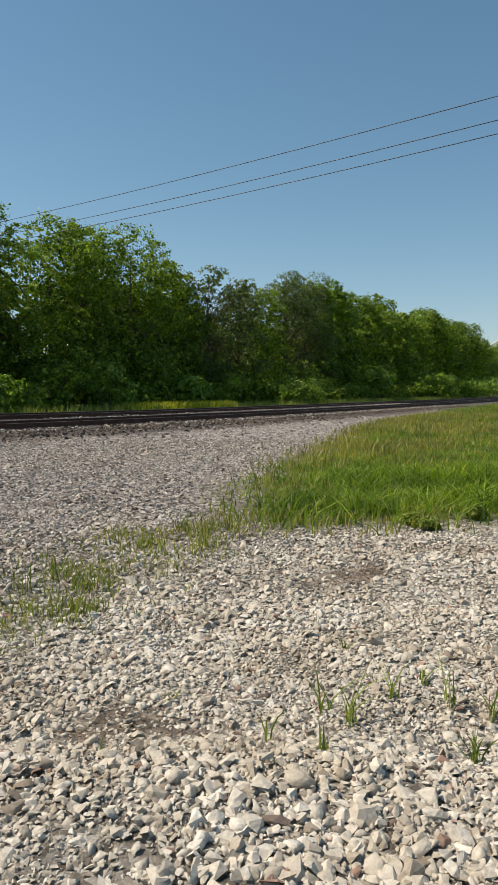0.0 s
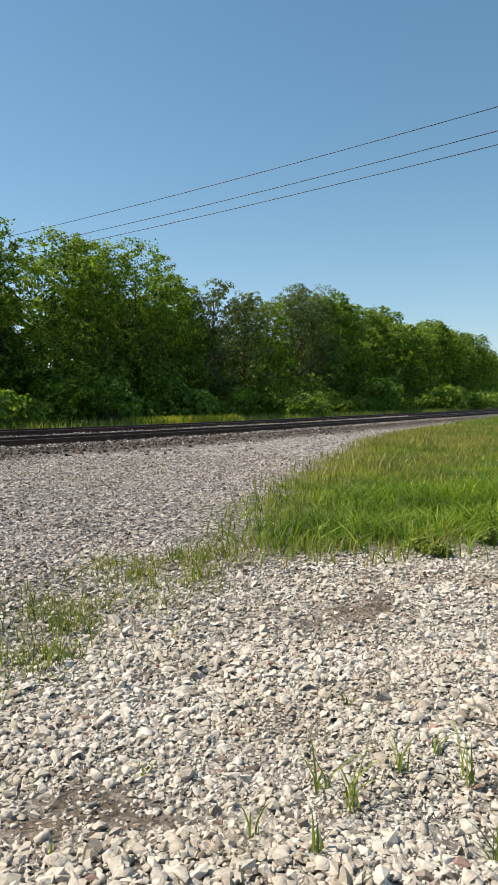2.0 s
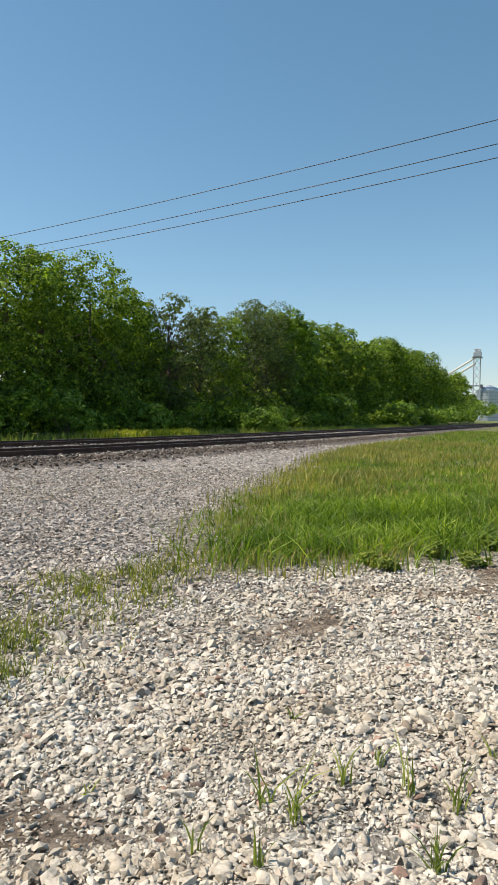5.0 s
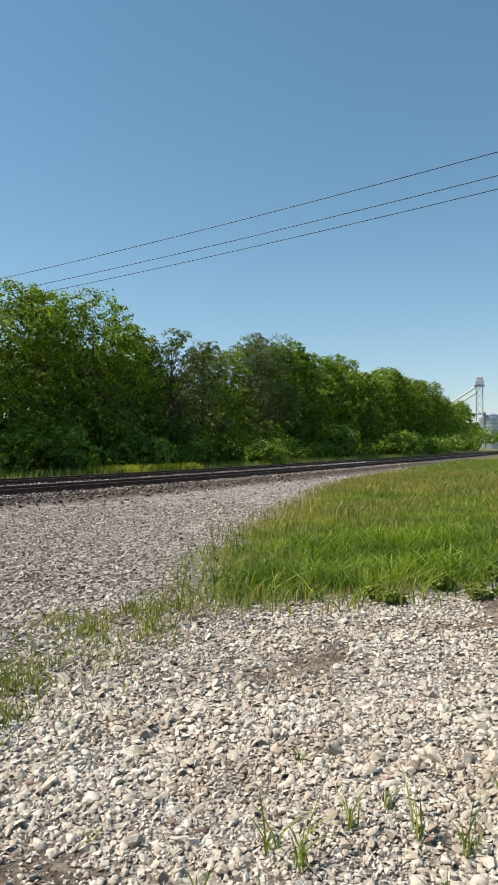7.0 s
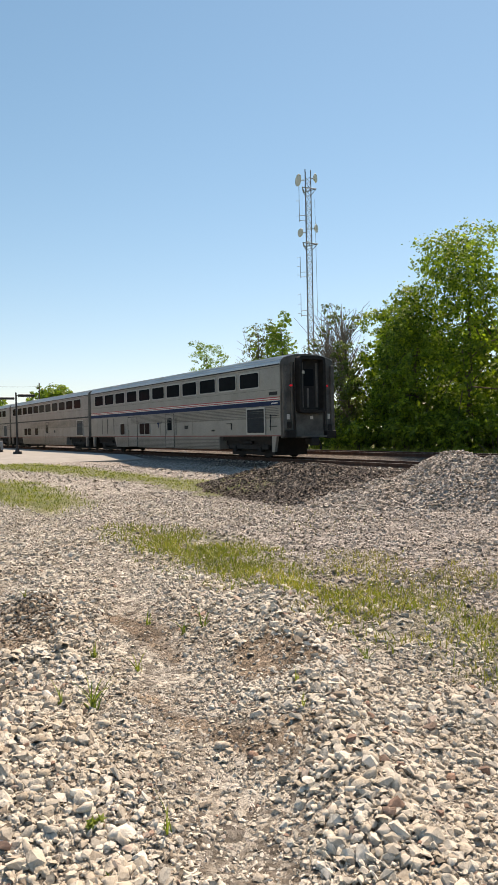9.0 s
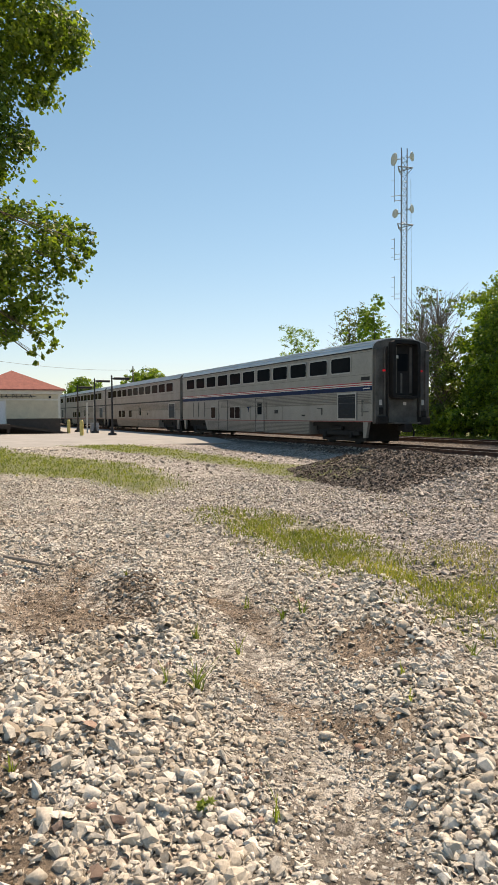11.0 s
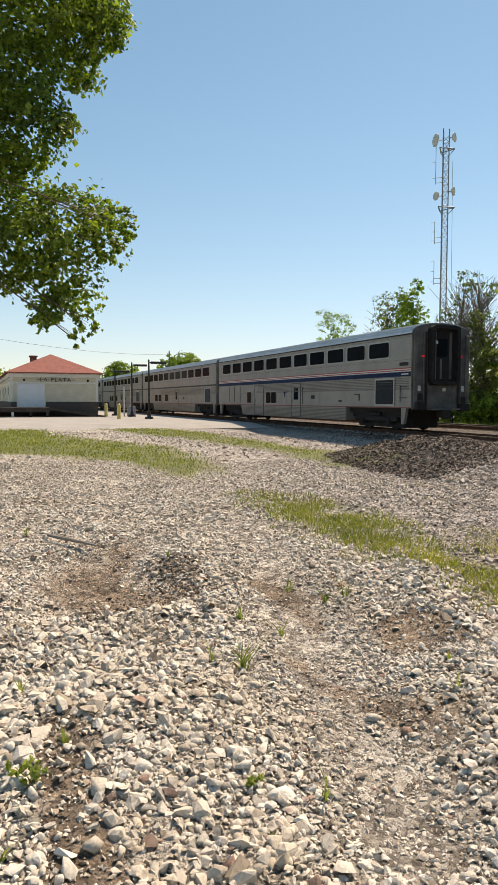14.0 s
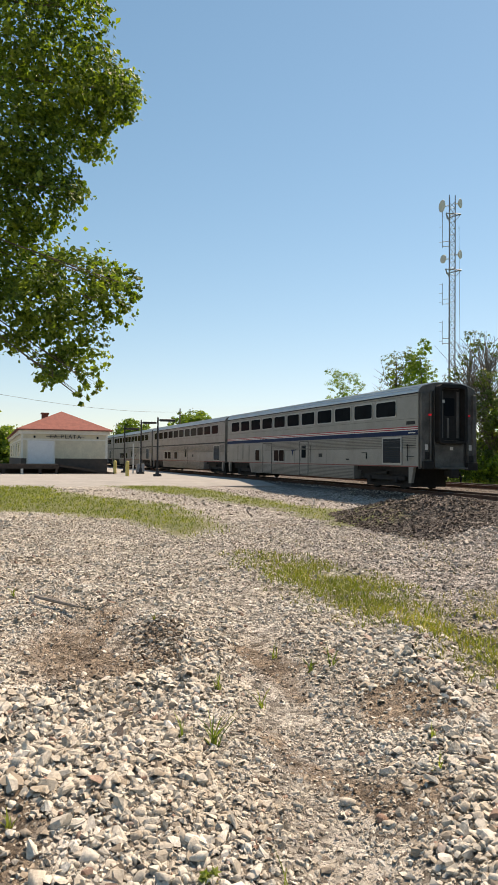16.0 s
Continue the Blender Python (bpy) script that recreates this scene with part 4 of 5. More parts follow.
def lattice_tower(x, y):
    """A slim three-legged mast with dishes."""
    H, W = 45.0, 0.6
    t = thing("radio_tower", (x, y, 0), "slim grey lattice radio mast with pale dish antennas", "radio tower")
    legs = [(W * math.cos(a), W * math.sin(a)) for a in (radians(50), radians(170), radians(290))]
    for lx, ly in legs:
        part("leg", rod(bmesh.new(), (lx, ly, 0), (lx, ly, H), 0.11, 0.09, 6), TOWER_STEEL, t)
    for (ax, ay), (bx, by) in zip(legs, legs[1:] + legs[:1]):
        bm = bmesh.new()
        z, k = 0.0, 0
        while z < H - 1.2:
            rod(bm, (ax, ay, z) if k % 2 else (bx, by, z), (bx, by, z + 1.1) if k % 2 else (ax, ay, z + 1.1), 0.04, 0.04, 5)
            rod(bm, (ax, ay, z), (bx, by, z), 0.035, 0.035, 5)
            z, k = z + 1.1, k + 1
        part("bracing", bm, TOWER_STEEL, t)
    to_cam = math.atan2(-y, -x)
    for z, off, r, turn in ((43.4, -1.3, 1.0, 60), (43.6, 1.2, 0.75, -70), (34.6, -1.1, 0.7, 50), (35.2, 1.2, 0.7, -70)):
        side = Vector((math.cos(to_cam + math.pi / 2), math.sin(to_cam + math.pi / 2), 0))
        face = Vector((math.cos(to_cam - radians(turn)), math.sin(to_cam - radians(turn)), 0))
        c = side * off + Vector((0, 0, z))
        dish = part("dish", rod(rod(bmesh.new(), c - face * 0.15, c + face * 0.18, r * 0.35, r, 20), c + face * 0.18, c + face * 0.30, r, r * 0.96, 20), DISH, t, "pale round dish antenna")
        part("dish_mount", rod(bmesh.new(), side * off * 0.35 + Vector((0, 0, z)), c, 0.08, 0.08, 6), TOWER_STEEL, dish)
    for z, r in ((41.8, 1.5), (32.6, 1.6), (11.0, 1.5)):
        bm = bmesh.new()
        pts = [Vector((r * math.cos(a), r * math.sin(a), z)) for a in (radians(50), radians(170), radians(290))]
        for i in range(3):
            rod(bm, pts[i], pts[(i + 1) % 3], 0.09, 0.09, 6)
            rod(bm, pts[i], (legs[i][0], legs[i][1], z - 1.0), 0.05, 0.05, 6)
        part("ring_platform", bm, TOWER_STEEL, t)
    side = Vector((math.cos(to_cam + math.pi / 2), math.sin(to_cam + math.pi / 2), 0))
    for z0, z1 in ((36.5, 42.8), (27.0, 30.6), (20.5, 24.4)):
        p = side * -1.4
        bm = rod(bmesh.new(), p + Vector((0, 0, z0)), p + Vector((0, 0, z1)), 0.045, 0.045, 6)
        for k in range(3):
            zz = z0 + (z1 - z0) * (0.15 + 0.4 * k)
            rod(bm, p + Vector((0, 0, zz)), side * -1.9 + Vector((0, 0, zz)), 0.035, 0.035, 5)
        rod(bm, p + Vector((0, 0, z0 + 0.2)), side * -0.4 + Vector((0, 0, z0 + 0.2)), 0.05, 0.05, 5)
        rod(bm, p + Vector((0, 0, z0 + 1.0)), side * -0.4 + Vector((0, 0, z0 + 1.0)), 0.05, 0.05, 5)
        part("whip_antenna", bm, TOWER_STEEL, t)
    part("feed_cable", rod(bmesh.new(), side * 1.5 + Vector((0, 0, 4)), side * 1.2 + Vector((0, 0, 40)), 0.03, 0.03, 5), TOWER_STEEL, t)


lattice_tower(-94.6, 70.8)


def grain_elevator(x, y):
    g = thing("grain_elevator", (x, y, 0), "distant galvanised grain elevator with a tall leg tower", "grain elevator")
    g.rotation_euler = (0, 0, radians(16))
    for cx, cy, r, h in ((0, -3.5, 5.2, 13.0), (22, -2, 6.0, 12.0)):
        bn = part("bin", rod(bmesh.new(), (cx, cy, 0), (cx, cy, h), r, r, 28), GALV, g, "round corrugated steel bin")
        part("bin_roof", rod(bmesh.new(), (cx, cy, h), (cx, cy, h + 2.2), r + 0.2, 0.6, 28), GALV, bn)
        for z in np.arange(1.5, h, 1.5):
            part("hoop", rod(bmesh.new(), (cx, cy, z), (cx, cy, z + 0.12), r + 0.06, r + 0.06, 28), TOWER_STEEL, bn)
    for dx in (-1.3, 1.3):
        for dy in (-1.3, 1.3):
            part("tower_leg", rod(bmesh.new(), (-6 + dx, dy + 1.5, 0), (-6 + dx, dy + 1.5, 28.5), 0.22, 0.22, 6), GALV, g)
    bm = bmesh.new()
    for z in np.arange(1, 27, 3.2):
        for s in (-1, 1):
            rod(bm, (-6 - 1.3, 1.5 - 1.3 * s, z), (-6 - 1.3, 1.5 + 1.3 * s, z + 3.2), 0.12, 0.12, 5)
            rod(bm, (-6 - 1.3 * s, 0.2, z), (-6 + 1.3 * s, 0.2, z + 3.2), 0.12, 0.12, 5)
    part("tower_bracing", bm, GALV, g)
    part("head_house", box((-8.0, -4.2, -0.2, 3.2, 26.6, 28.6), (-7.2, -5.0, 0.4, 2.6, 28.6, 30.0)), GALV, g, bevel=0.2)
    part("work_deck", box((-8.4, -3.6, -0.6, 3.6, 26.2, 26.5)), TOWER_STEEL, g)
    for z1, y1 in ((17.0, 17.0), (14.5, 17.0)):
        part("spout", rod(bmesh.new(), (-6, 2.0, z1 + 9.5), (-4, y1, z1), 0.42, 0.42, 8), DISH, g, "pale sloping grain spout")
    part("catwalk", box((-6, 24, -1.0, 0.4, 14.6, 15.2)), TOWER_STEEL, g)
    part("catwalk", box((-5.4, -4.6, 0.4, 19, 14.4, 14.9)), TOWER_STEEL, g)


grain_elevator(300, 88)

# ---- trees ----


def leaf_mesh(name, centres, normals, size, mat, stretch=1.25):
    """Small folded leaf shapes, two triangles each, at the given places."""
    n = len(centres)
    a = RNG.normal(size=(n, 3))
    t = np.cross(normals, a)
    t /= np.linalg.norm(t, axis=1, keepdims=True) + 1e-9
    b = np.cross(normals, t)
    s = (size * np.exp(RNG.normal(0, 0.28, n)))[:, None]
    fold = normals * s * 0.18
    v = np.stack([centres - t * s * 0.5 * stretch, centres + b * s * 0.42 - fold, centres + t * s * 0.5 * stretch, centres - b * s * 0.42 - fold], 1).reshape(-1, 3)
    i = np.arange(n)[:, None] * 4
    f = np.concatenate([i + np.array([[0, 1, 2]]), i + np.array([[0, 2, 3]])], 1).reshape(-1, 3)
    return mesh_np(name, v, f, mat)


def lobe_leaves(lobes, count, clump, deep=0.45, tight=0.7):
    """Leaves in many small clumps over the outer shells of the lobes (x, y, z, rx, ry, rz)."""
    lobes = np.asarray(lobes, float)
    wts = (lobes[:, 3] * lobes[:, 5]) ** 1.0
    per = max(1, count // clump)
    pick = RNG.choice(len(lobes), per, p=wts / wts.sum())
    d = RNG.normal(size=(per, 3)) + np.array([0, 0, 0.25 * (deep > 0.5)])
    d /= np.linalg.norm(d, axis=1, keepdims=True)
    rad = deep + (0.97 - deep) * RNG.random(per) ** 0.5
    cc = lobes[pick, :3] + d * rad[:, None] * lobes[pick, 3:6]
    cr = (0.10 + 0.10 * RNG.random(per)) * lobes[pick, 3:6].mean(1)
    off = RNG.normal(size=(per, clump, 3)) * cr[:, None, None] * tight * np.array([1.15, 1.15, 0.75])
    pts = (cc[:, None] + off).reshape(-1, 3)
    nrm = np.repeat(d, clump, 0) * 0.7 + RNG.normal(size=(per * clump, 3)) * 0.45 + np.array([0, 0, 0.4])
    nrm /= np.linalg.norm(nrm, axis=1, keepdims=True)
    return pts, nrm


def limbs(bm, base, top, r, lobes, forks):
    """A tapered trunk with limbs that reach into the crown."""
    base, top = Vector(base), Vector(top)
    n, last = 5, base
    for i in range(1, n + 1):
        t = i / n
        p = base.lerp(top, t) + Vector((RNG.normal(0, r * 0.8), RNG.normal(0, r * 0.8), 0)) * (i < n)
        rod(bm, last, p, r * (1 - 0.75 * (t - 1 / n)), r * (1 - 0.75 * t), 7)
        last = p
    for k in range(forks):
        lx, ly, lz, rx, ry, rz = lobes[k % len(lobes)]
        t = 0.25 + 0.6 * RNG.random()
        s = base.lerp(top, t)
        e = Vector((lx + RNG.normal(0, rx * 0.5), ly + RNG.normal(0, ry * 0.4), lz + rz * RNG.uniform(0.1, 0.95)))
        mid = s.lerp(e, 0.5) + Vector((0, 0, 0.12 * (e - s).length))
        rod(bm, s, mid, r * 0.42, r * 0.24, 5)
        rod(bm, mid, e, r * 0.24, r * 0.06, 5)


TREE_WORDS = {"mid": "dense dark green broadleaf tree in the trackside woods", "light": "light green young broadleaf tree at the wood's edge", "grey": "thin grey-green tree with bare twigs showing", "bare": "nearly leafless tree with fine bare grey branches"}


def tree(x, y, h, w, kind="mid", leaves=5000, size=0.22, low=0.12, base=0.0, group="trees along the line"):
    """A woodland tree h high and w wide, its crown from low * h to the top."""
    t = thing("tree", (x, y, base - 0.3), TREE_WORDS[kind], "tree", group)
    lobes = []
    tall = h / w > 2.3 and kind != "bare"
    shoulders = RNG.uniform(0.32, 0.55) if w < 8.5 and not tall else RNG.uniform(0.55, 0.7)
    for i in range(34 if kind != "bare" else 8):
        f = low + (0.95 - low) * ((i + RNG.random()) / (34 if kind != "bare" else 8)) ** 0.85
        rise = max(0.0, (f - shoulders) / (1 - shoulders))
        spread_ = w * 0.42 * math.sqrt(max(0.03, 1 - rise ** 2)) * (0.72 + 0.28 * min(1, f / 0.3))
        a, q = RNG.uniform(0, 6.28), RNG.uniform(0.55, 1.0) if i % 4 else RNG.uniform(0, 0.4)
        r = w * RNG.uniform(0.10, 0.19) * (0.85 if tall else 1)
        lobes.append((math.cos(a) * spread_ * q, math.sin(a) * spread_ * q * 0.85, min(h * f, h - 0.5 * r), r * 1.1, r, r * RNG.uniform(0.65, 0.9)))
    bm = bmesh.new()
    limbs(bm, (0, 0, 0), (0, 0, h * 0.86), (0.009 * h + 0.02) * (0.6 if kind == "bare" else 1), lobes, 16 if kind != "bare" else 34)
    if kind in ("bare", "grey"):
        for k in range(170 if kind == "bare" else 60):
            a = RNG.uniform(0, 6.28)
            q = 0.45 * w * RNG.random() ** 0.6
            s = Vector((math.cos(a) * q * 0.6, math.sin(a) * q * 0.6, h * RNG.uniform(0.4, 0.86)))
            rod(bm, (0, 0, max(0.2 * h, s.z - 0.3 * q - 0.08 * h)), s, 0.03, 0.02, 4)
            e = s + Vector((math.cos(a) * q * 0.4 + RNG.normal(0, 0.3), math.sin(a) * q * 0.4 + RNG.normal(0, 0.3), h * RNG.uniform(0.03, 0.14)))
            e.z = min(e.z, h * RNG.uniform(0.9, 1.06))
            rod(bm, s, e, 0.022, 0.008, 4)
    part("trunk", bm, PALE_BARK if kind == "bare" else BARK, t)
    leaves = int(leaves * max(1.0, w / 6.6))
    n_ = leaves if kind not in ("bare", "grey") else leaves // 6 if kind == "bare" else int(leaves * 0.8)
    pts, nrm = lobe_leaves(lobes, n_, 14, 0.62, 0.85)
    sz = np.full(len(pts), size)
    if kind != "bare":
        core = [(0, 0, h * g, w * 0.3, w * 0.27, h * 0.16) for g in (low + 0.12, 0.36, 0.55, 0.72)]
        p2, n2 = lobe_leaves(core, leaves // 10, 6)
        pts, nrm, sz = np.concatenate([pts, p2]), np.concatenate([nrm, n2]), np.concatenate([sz, np.full(len(p2), size * 1.5)])
    keep = pts[:, 2] > 0.15
    mat = {"mid": LEAF_MID, "light": LEAF_LIGHT, "grey": LEAF_GREY, "bare": LEAF_GREY}[kind]
    cr = new("crown", leaf_mesh("crown", pts[keep], nrm[keep], sz[keep], mat))
    cr.parent = t
    return t


def bush(x, y, h, w, kind="light", leaves=1500, size=0.2, base=0.0):
    b = thing("bush", (x, y, base - 0.25), {"light": "bright green leafy bush at the foot of the trees", "mid": "dark green leafy bush at the foot of the trees"}[kind], "bush", "bushes under the trees")
    lobes = [(RNG.normal(0, w * 0.2), RNG.normal(0, w * 0.15), h * RNG.uniform(0.3, 0.75), w * 0.26, w * 0.24, h * 0.28) for _ in range(6)]
    bm = bmesh.new()
    for lx, ly, lz, *_ in lobes:
        rod(bm, (0, 0, 0), (lx, ly, lz), 0.04, 0.012, 5)
    part("stem", bm, BARK, b)
    pts, nrm = lobe_leaves(lobes, leaves, 10)
    keep = pts[:, 2] > 0.05
    cr = new("foliage", leaf_mesh("foliage", pts[keep], nrm[keep], size, LEAF_LIGHT if kind == "light" else LEAF_MID))
    cr.parent = b


# the row beyond the tracks: x, offset from the line, height, width, look
for x, off, h, w, kind in (
        (-68.7, 37, 11.6, 7, "light"), (-57, 36.5, 12.6, 6, "grey"), (-50, 33, 10.2, 4.5, "light"), (-46.5, 32, 11.2, 4.2, "light"), (-42.5, 33.5, 11.4, 4.6, "bare"), (-39.4, 32.5, 11.2, 4.6, "bare"),
        (-44.2, 30.8, 7.0, 4.0, "mid"), (-40.5, 30.6, 6.6, 4.4, "light"), (-37, 31, 7.6, 4.0, "grey"), (-34.2, 32, 9.6, 4.5, "mid"), (-31, 31.5, 10.3, 5.0, "mid"), (-27.4, 32, 12.9, 7.5, "mid"), (-23.3, 32.5, 9.6, 4.5, "mid"),
        (-20.7, 31.5, 11.4, 3.6, "mid"), (-18.3, 32, 11.0, 3.2, "light"), (-15.6, 32.5, 10.0, 3.4, "light"), (-13.2, 31.5, 11.3, 4.2, "light"), (-10.4, 32.5, 10.6, 4.0, "grey"), (-9.0, 32, 11.4, 3.8, "grey"), (-6.9, 32, 11.3, 3.6, "grey"), (-3.9, 31.5, 10.2, 2.8, "mid"),
        (-1.7, 32, 12.6, 4.4, "grey"), (1.4, 32, 13.7, 3.8, "grey"), (4.6, 32, 12.2, 4.2, "mid"), (7.3, 32.5, 9.5, 3.8, "light"), (9.8, 31.5, 10.4, 3.8, "light"), (12.4, 33.5, 10.9, 3.2, "grey"),
        (17.8, 33.5, 13.2, 4.6, "mid"), (15.6, 33.5, 11.8, 3.0, "mid"), (21.2, 32.5, 10.7, 4.6, "mid"), (25.2, 34.5, 11.0, 5.8, "mid"), (28.0, 34.6, 11.2, 4.6, "mid"), (31.8, 34.2, 11.5, 7.0, "mid"), (35.0, 34.6, 10.2, 4.2, "mid"),
        (37.2, 34.5, 9.6, 4.0, "mid"), (40.2, 33.6, 10.6, 4.6, "grey"), (44.6, 33.4, 10.3, 4.6, "grey"), (48.5, 33.6, 9.9, 4.4, "mid"), (53.5, 33.8, 12.0, 5.4, "grey"), (58.6, 34.2, 12.4, 6.0, "grey"), (64, 34.8, 12.5, 6.0, "light"), (70, 34.8, 12.0, 6.4, "mid"),
        (77, 35, 12.2, 7.0, "mid"), (86, 35.5, 12.6, 8.0, "mid"), (96, 36, 13.0, 8.5, "mid"), (108, 36, 13.6, 9.5, "mid"), (119, 36, 14.0, 9.5, "mid"), (132, 36, 13.4, 10.5, "mid"), (146, 36, 12.6, 10.5, "mid"), (160, 36, 11.4, 10.0, "mid"), (178, 37, 12.4, 7.0, "mid"), (186, 34.5, 7.0, 6.0, "light")):
    near = x < 60
    if x > 6:
        x, off, h, w = x * 1.09, off * 1.09 + 0.09 * float(bend(x)), h * 1.09 - 0.14, w * 1.09
    tree(x, off - 2.0 * (x > 24) + float(bend(x)), (h + 0.3) * (RNG.uniform(0.92, 1.06) if x > 75 else 1), w * (1.36 if x > -36 else 1.0), kind, (11500 if x > -36 else 6500) if near else 8600, (0.14 if x > -36 else 0.12) if near else 0.27, 0.05)
# darker woods behind
for i in range(30):
    x = -36 + i * 6.2 + RNG.uniform(-1.5, 1.5)
    tree(x, 36.0 + 3.0 * (x > 6) + float(bend(x)) + RNG.uniform(0, 3), RNG.uniform(8.0, 9.4), 9.5, "mid", 3400, 0.36, 0.02, group="woods behind")
for i in range(7):
    tree(-14.5 + i * 3.1 + RNG.uniform(-0.5, 0.5), 34.4 + RNG.uniform(-0.4, 0.4), RNG.uniform(9.6, 10.8), 6.2, "mid", 4600, 0.27, 0.02, group="woods behind")
# thicket that closes the foot of the woods
for i in range(34):
    x = -40 + i * 4.6 + RNG.uniform(-0.8, 0.8)
    bush(x, 33.4 + 2.6 * (x > 8) + float(bend(x)) + RNG.uniform(-0.6, 0.6), RNG.uniform(4.4, 6.0), 6.6, "mid", 3000, 0.22)
for i in range(13):
    x = -12 + i * 2.9 + RNG.uniform(-0.6, 0.6)
    bush(x, 34.2 + 1.6 * (x > 8) + float(bend(x)) + RNG.uniform(-0.4, 0.4), RNG.uniform(6.0, 7.6), 5.6, "mid", 3200, 0.2)
# undergrowth along the foot of the woods
for i in range(46):
    x = -38 + i * 2.7 + RNG.uniform(-0.8, 0.8)
    bush(x, 29.6 + float(bend(x)) + RNG.uniform(-0.3, 1.2), RNG.uniform(1.8, 3.4), RNG.uniform(2.6, 4.0), "light" if x > 10 and RNG.random() < 0.45 else "mid", 1500, 0.17)
for x, h, w in ((47.5, 2.8, 6.0), (70.5, 4.2, 5.6), (34.0, 2.6, 3.0), (14.0, 3.4, 4.0), (17.0, 3.4, 4.2), (11.0, 2.8, 2.4), (150, 5.5, 16), (132, 4.5, 14), (112, 4.0, 12), (95, 4.0, 9)):
    bush(x, 28.8 + float(bend(x)), h, w, "light", 2600, 0.17 if x < 60 else 0.3)
# far trees beyond the station and behind the train
for x, y, h, w in ((-128, 36, 10.4, 12), (-150, 30, 9.5, 14), (-120, -4, 11.0, 12), (-112, -9, 13.5, 13), (-98, -13, 15.0, 13), (-140, 4, 7.0, 14), (-150, 12, 7.5, 16), (-165, 20, 7.5, 18)):
    tree(x, y, h, w, "mid", 3600, 0.42, 0.08, group="far trees")


def cottonwood():
    """The big tree whose boughs hang into view, its trunk south of the lot's edge."""
    ox, oy = -20.0, -5.2
    t = thing("cottonwood_tree", (ox, oy, 0), "large cottonwood tree with drooping boughs of glossy leaves", "tree")
    lobes = []
    # boughs on the open side: y, z, radius
    for y, z, r in ((3.35, 11.3, 0.75), (3.0, 12.2, 0.85), (2.75, 11.4, 1.15), (1.6, 11.6, 1.7), (0.6, 12.6, 1.6), (2.2, 13.0, 0.9), (1.2, 9.6, 1.1), (0.3, 9.9, 1.5), (1.3, 8.5, 1.25), (2.1, 8.75, 0.55), (0.2, 7.6, 1.4), (1.2, 7.0, 1.1), (2.5, 6.2, 1.15), (3.2, 6.6, 0.65), (3.35, 5.6, 0.55), (2.2, 4.9, 1.0), (1.3, 5.6, 1.2), (0.5, 5.2, 1.1), (1.75, 4.0, 0.55), (2.75, 4.4, 0.7), (2.65, 3.6, 0.4), (2.62, 3.25, 0.28), (1.75, 3.6, 0.4), (-0.3, 4.7, 0.8), (1.5, 14.5, 1.5), (0.0, 14.8, 1.8), (-0.5, 6.2, 1.3), (-0.9, 8.0, 1.4), (2.75, 10.45, 0.75), (3.2, 10.9, 0.5), (3.45, 6.0, 0.5)):
        lobes.append((-19.0 - ox + RNG.normal(0, 0.5), y - oy, z, r * 1.15, r, r * 0.92))
    for k in range(16):
        a, q = RNG.uniform(0, 6.28), RNG.uniform(0.2, 1)
        lobes.append((1.0 + math.cos(a) * 5.2 * q, 0.6 + math.sin(a) * 4.4 * q - 0.8, RNG.uniform(5.0, 16.0), 1.7, 1.6, 1.4))
    bm = bmesh.new()
    limbs(bm, (0, 0, -0.2), (0.4, 0.6, 13.5), 0.45, lobes, 0)
    for lx, ly, lz, rx, ry, rz in lobes:
        s = Vector((0.1, 0.2, min(12.5, max(7.6, lz - 1.2 + RNG.normal(0, 0.5)))))
        e = Vector((lx, ly, lz))
        mid = s.lerp(e, 0.55) + Vector((0, 0, 0.6))
        rod(bm, s, mid, 0.05, 0.025, 6)
        rod(bm, mid, e, 0.025, 0.01, 5)
        for k in range(3):
            tip = e + Vector((RNG.normal(0, rx * 0.35), RNG.normal(0, ry * 0.35), RNG.normal(0, rz * 0.35)))
            rod(bm, mid.lerp(e, RNG.uniform(0.4, 1)), tip, 0.011, 0.004, 4)
    part("trunk", bm, BARK, t)
    pts, nrm = lobe_leaves(lobes[:31], 36000, 12, 0.35, 0.75)
    cr = new("crown", leaf_mesh("crown", pts, nrm, 0.122, LEAF_NEAR, 1.0))
    cr.parent = t
    pts, nrm = lobe_leaves(lobes[31:], 4500, 12)
    cr = new("crown", leaf_mesh("crown", pts, nrm, 0.18, LEAF_NEAR, 1.0))
    cr.parent = t


cottonwood()

# ---- grass and weeds ----


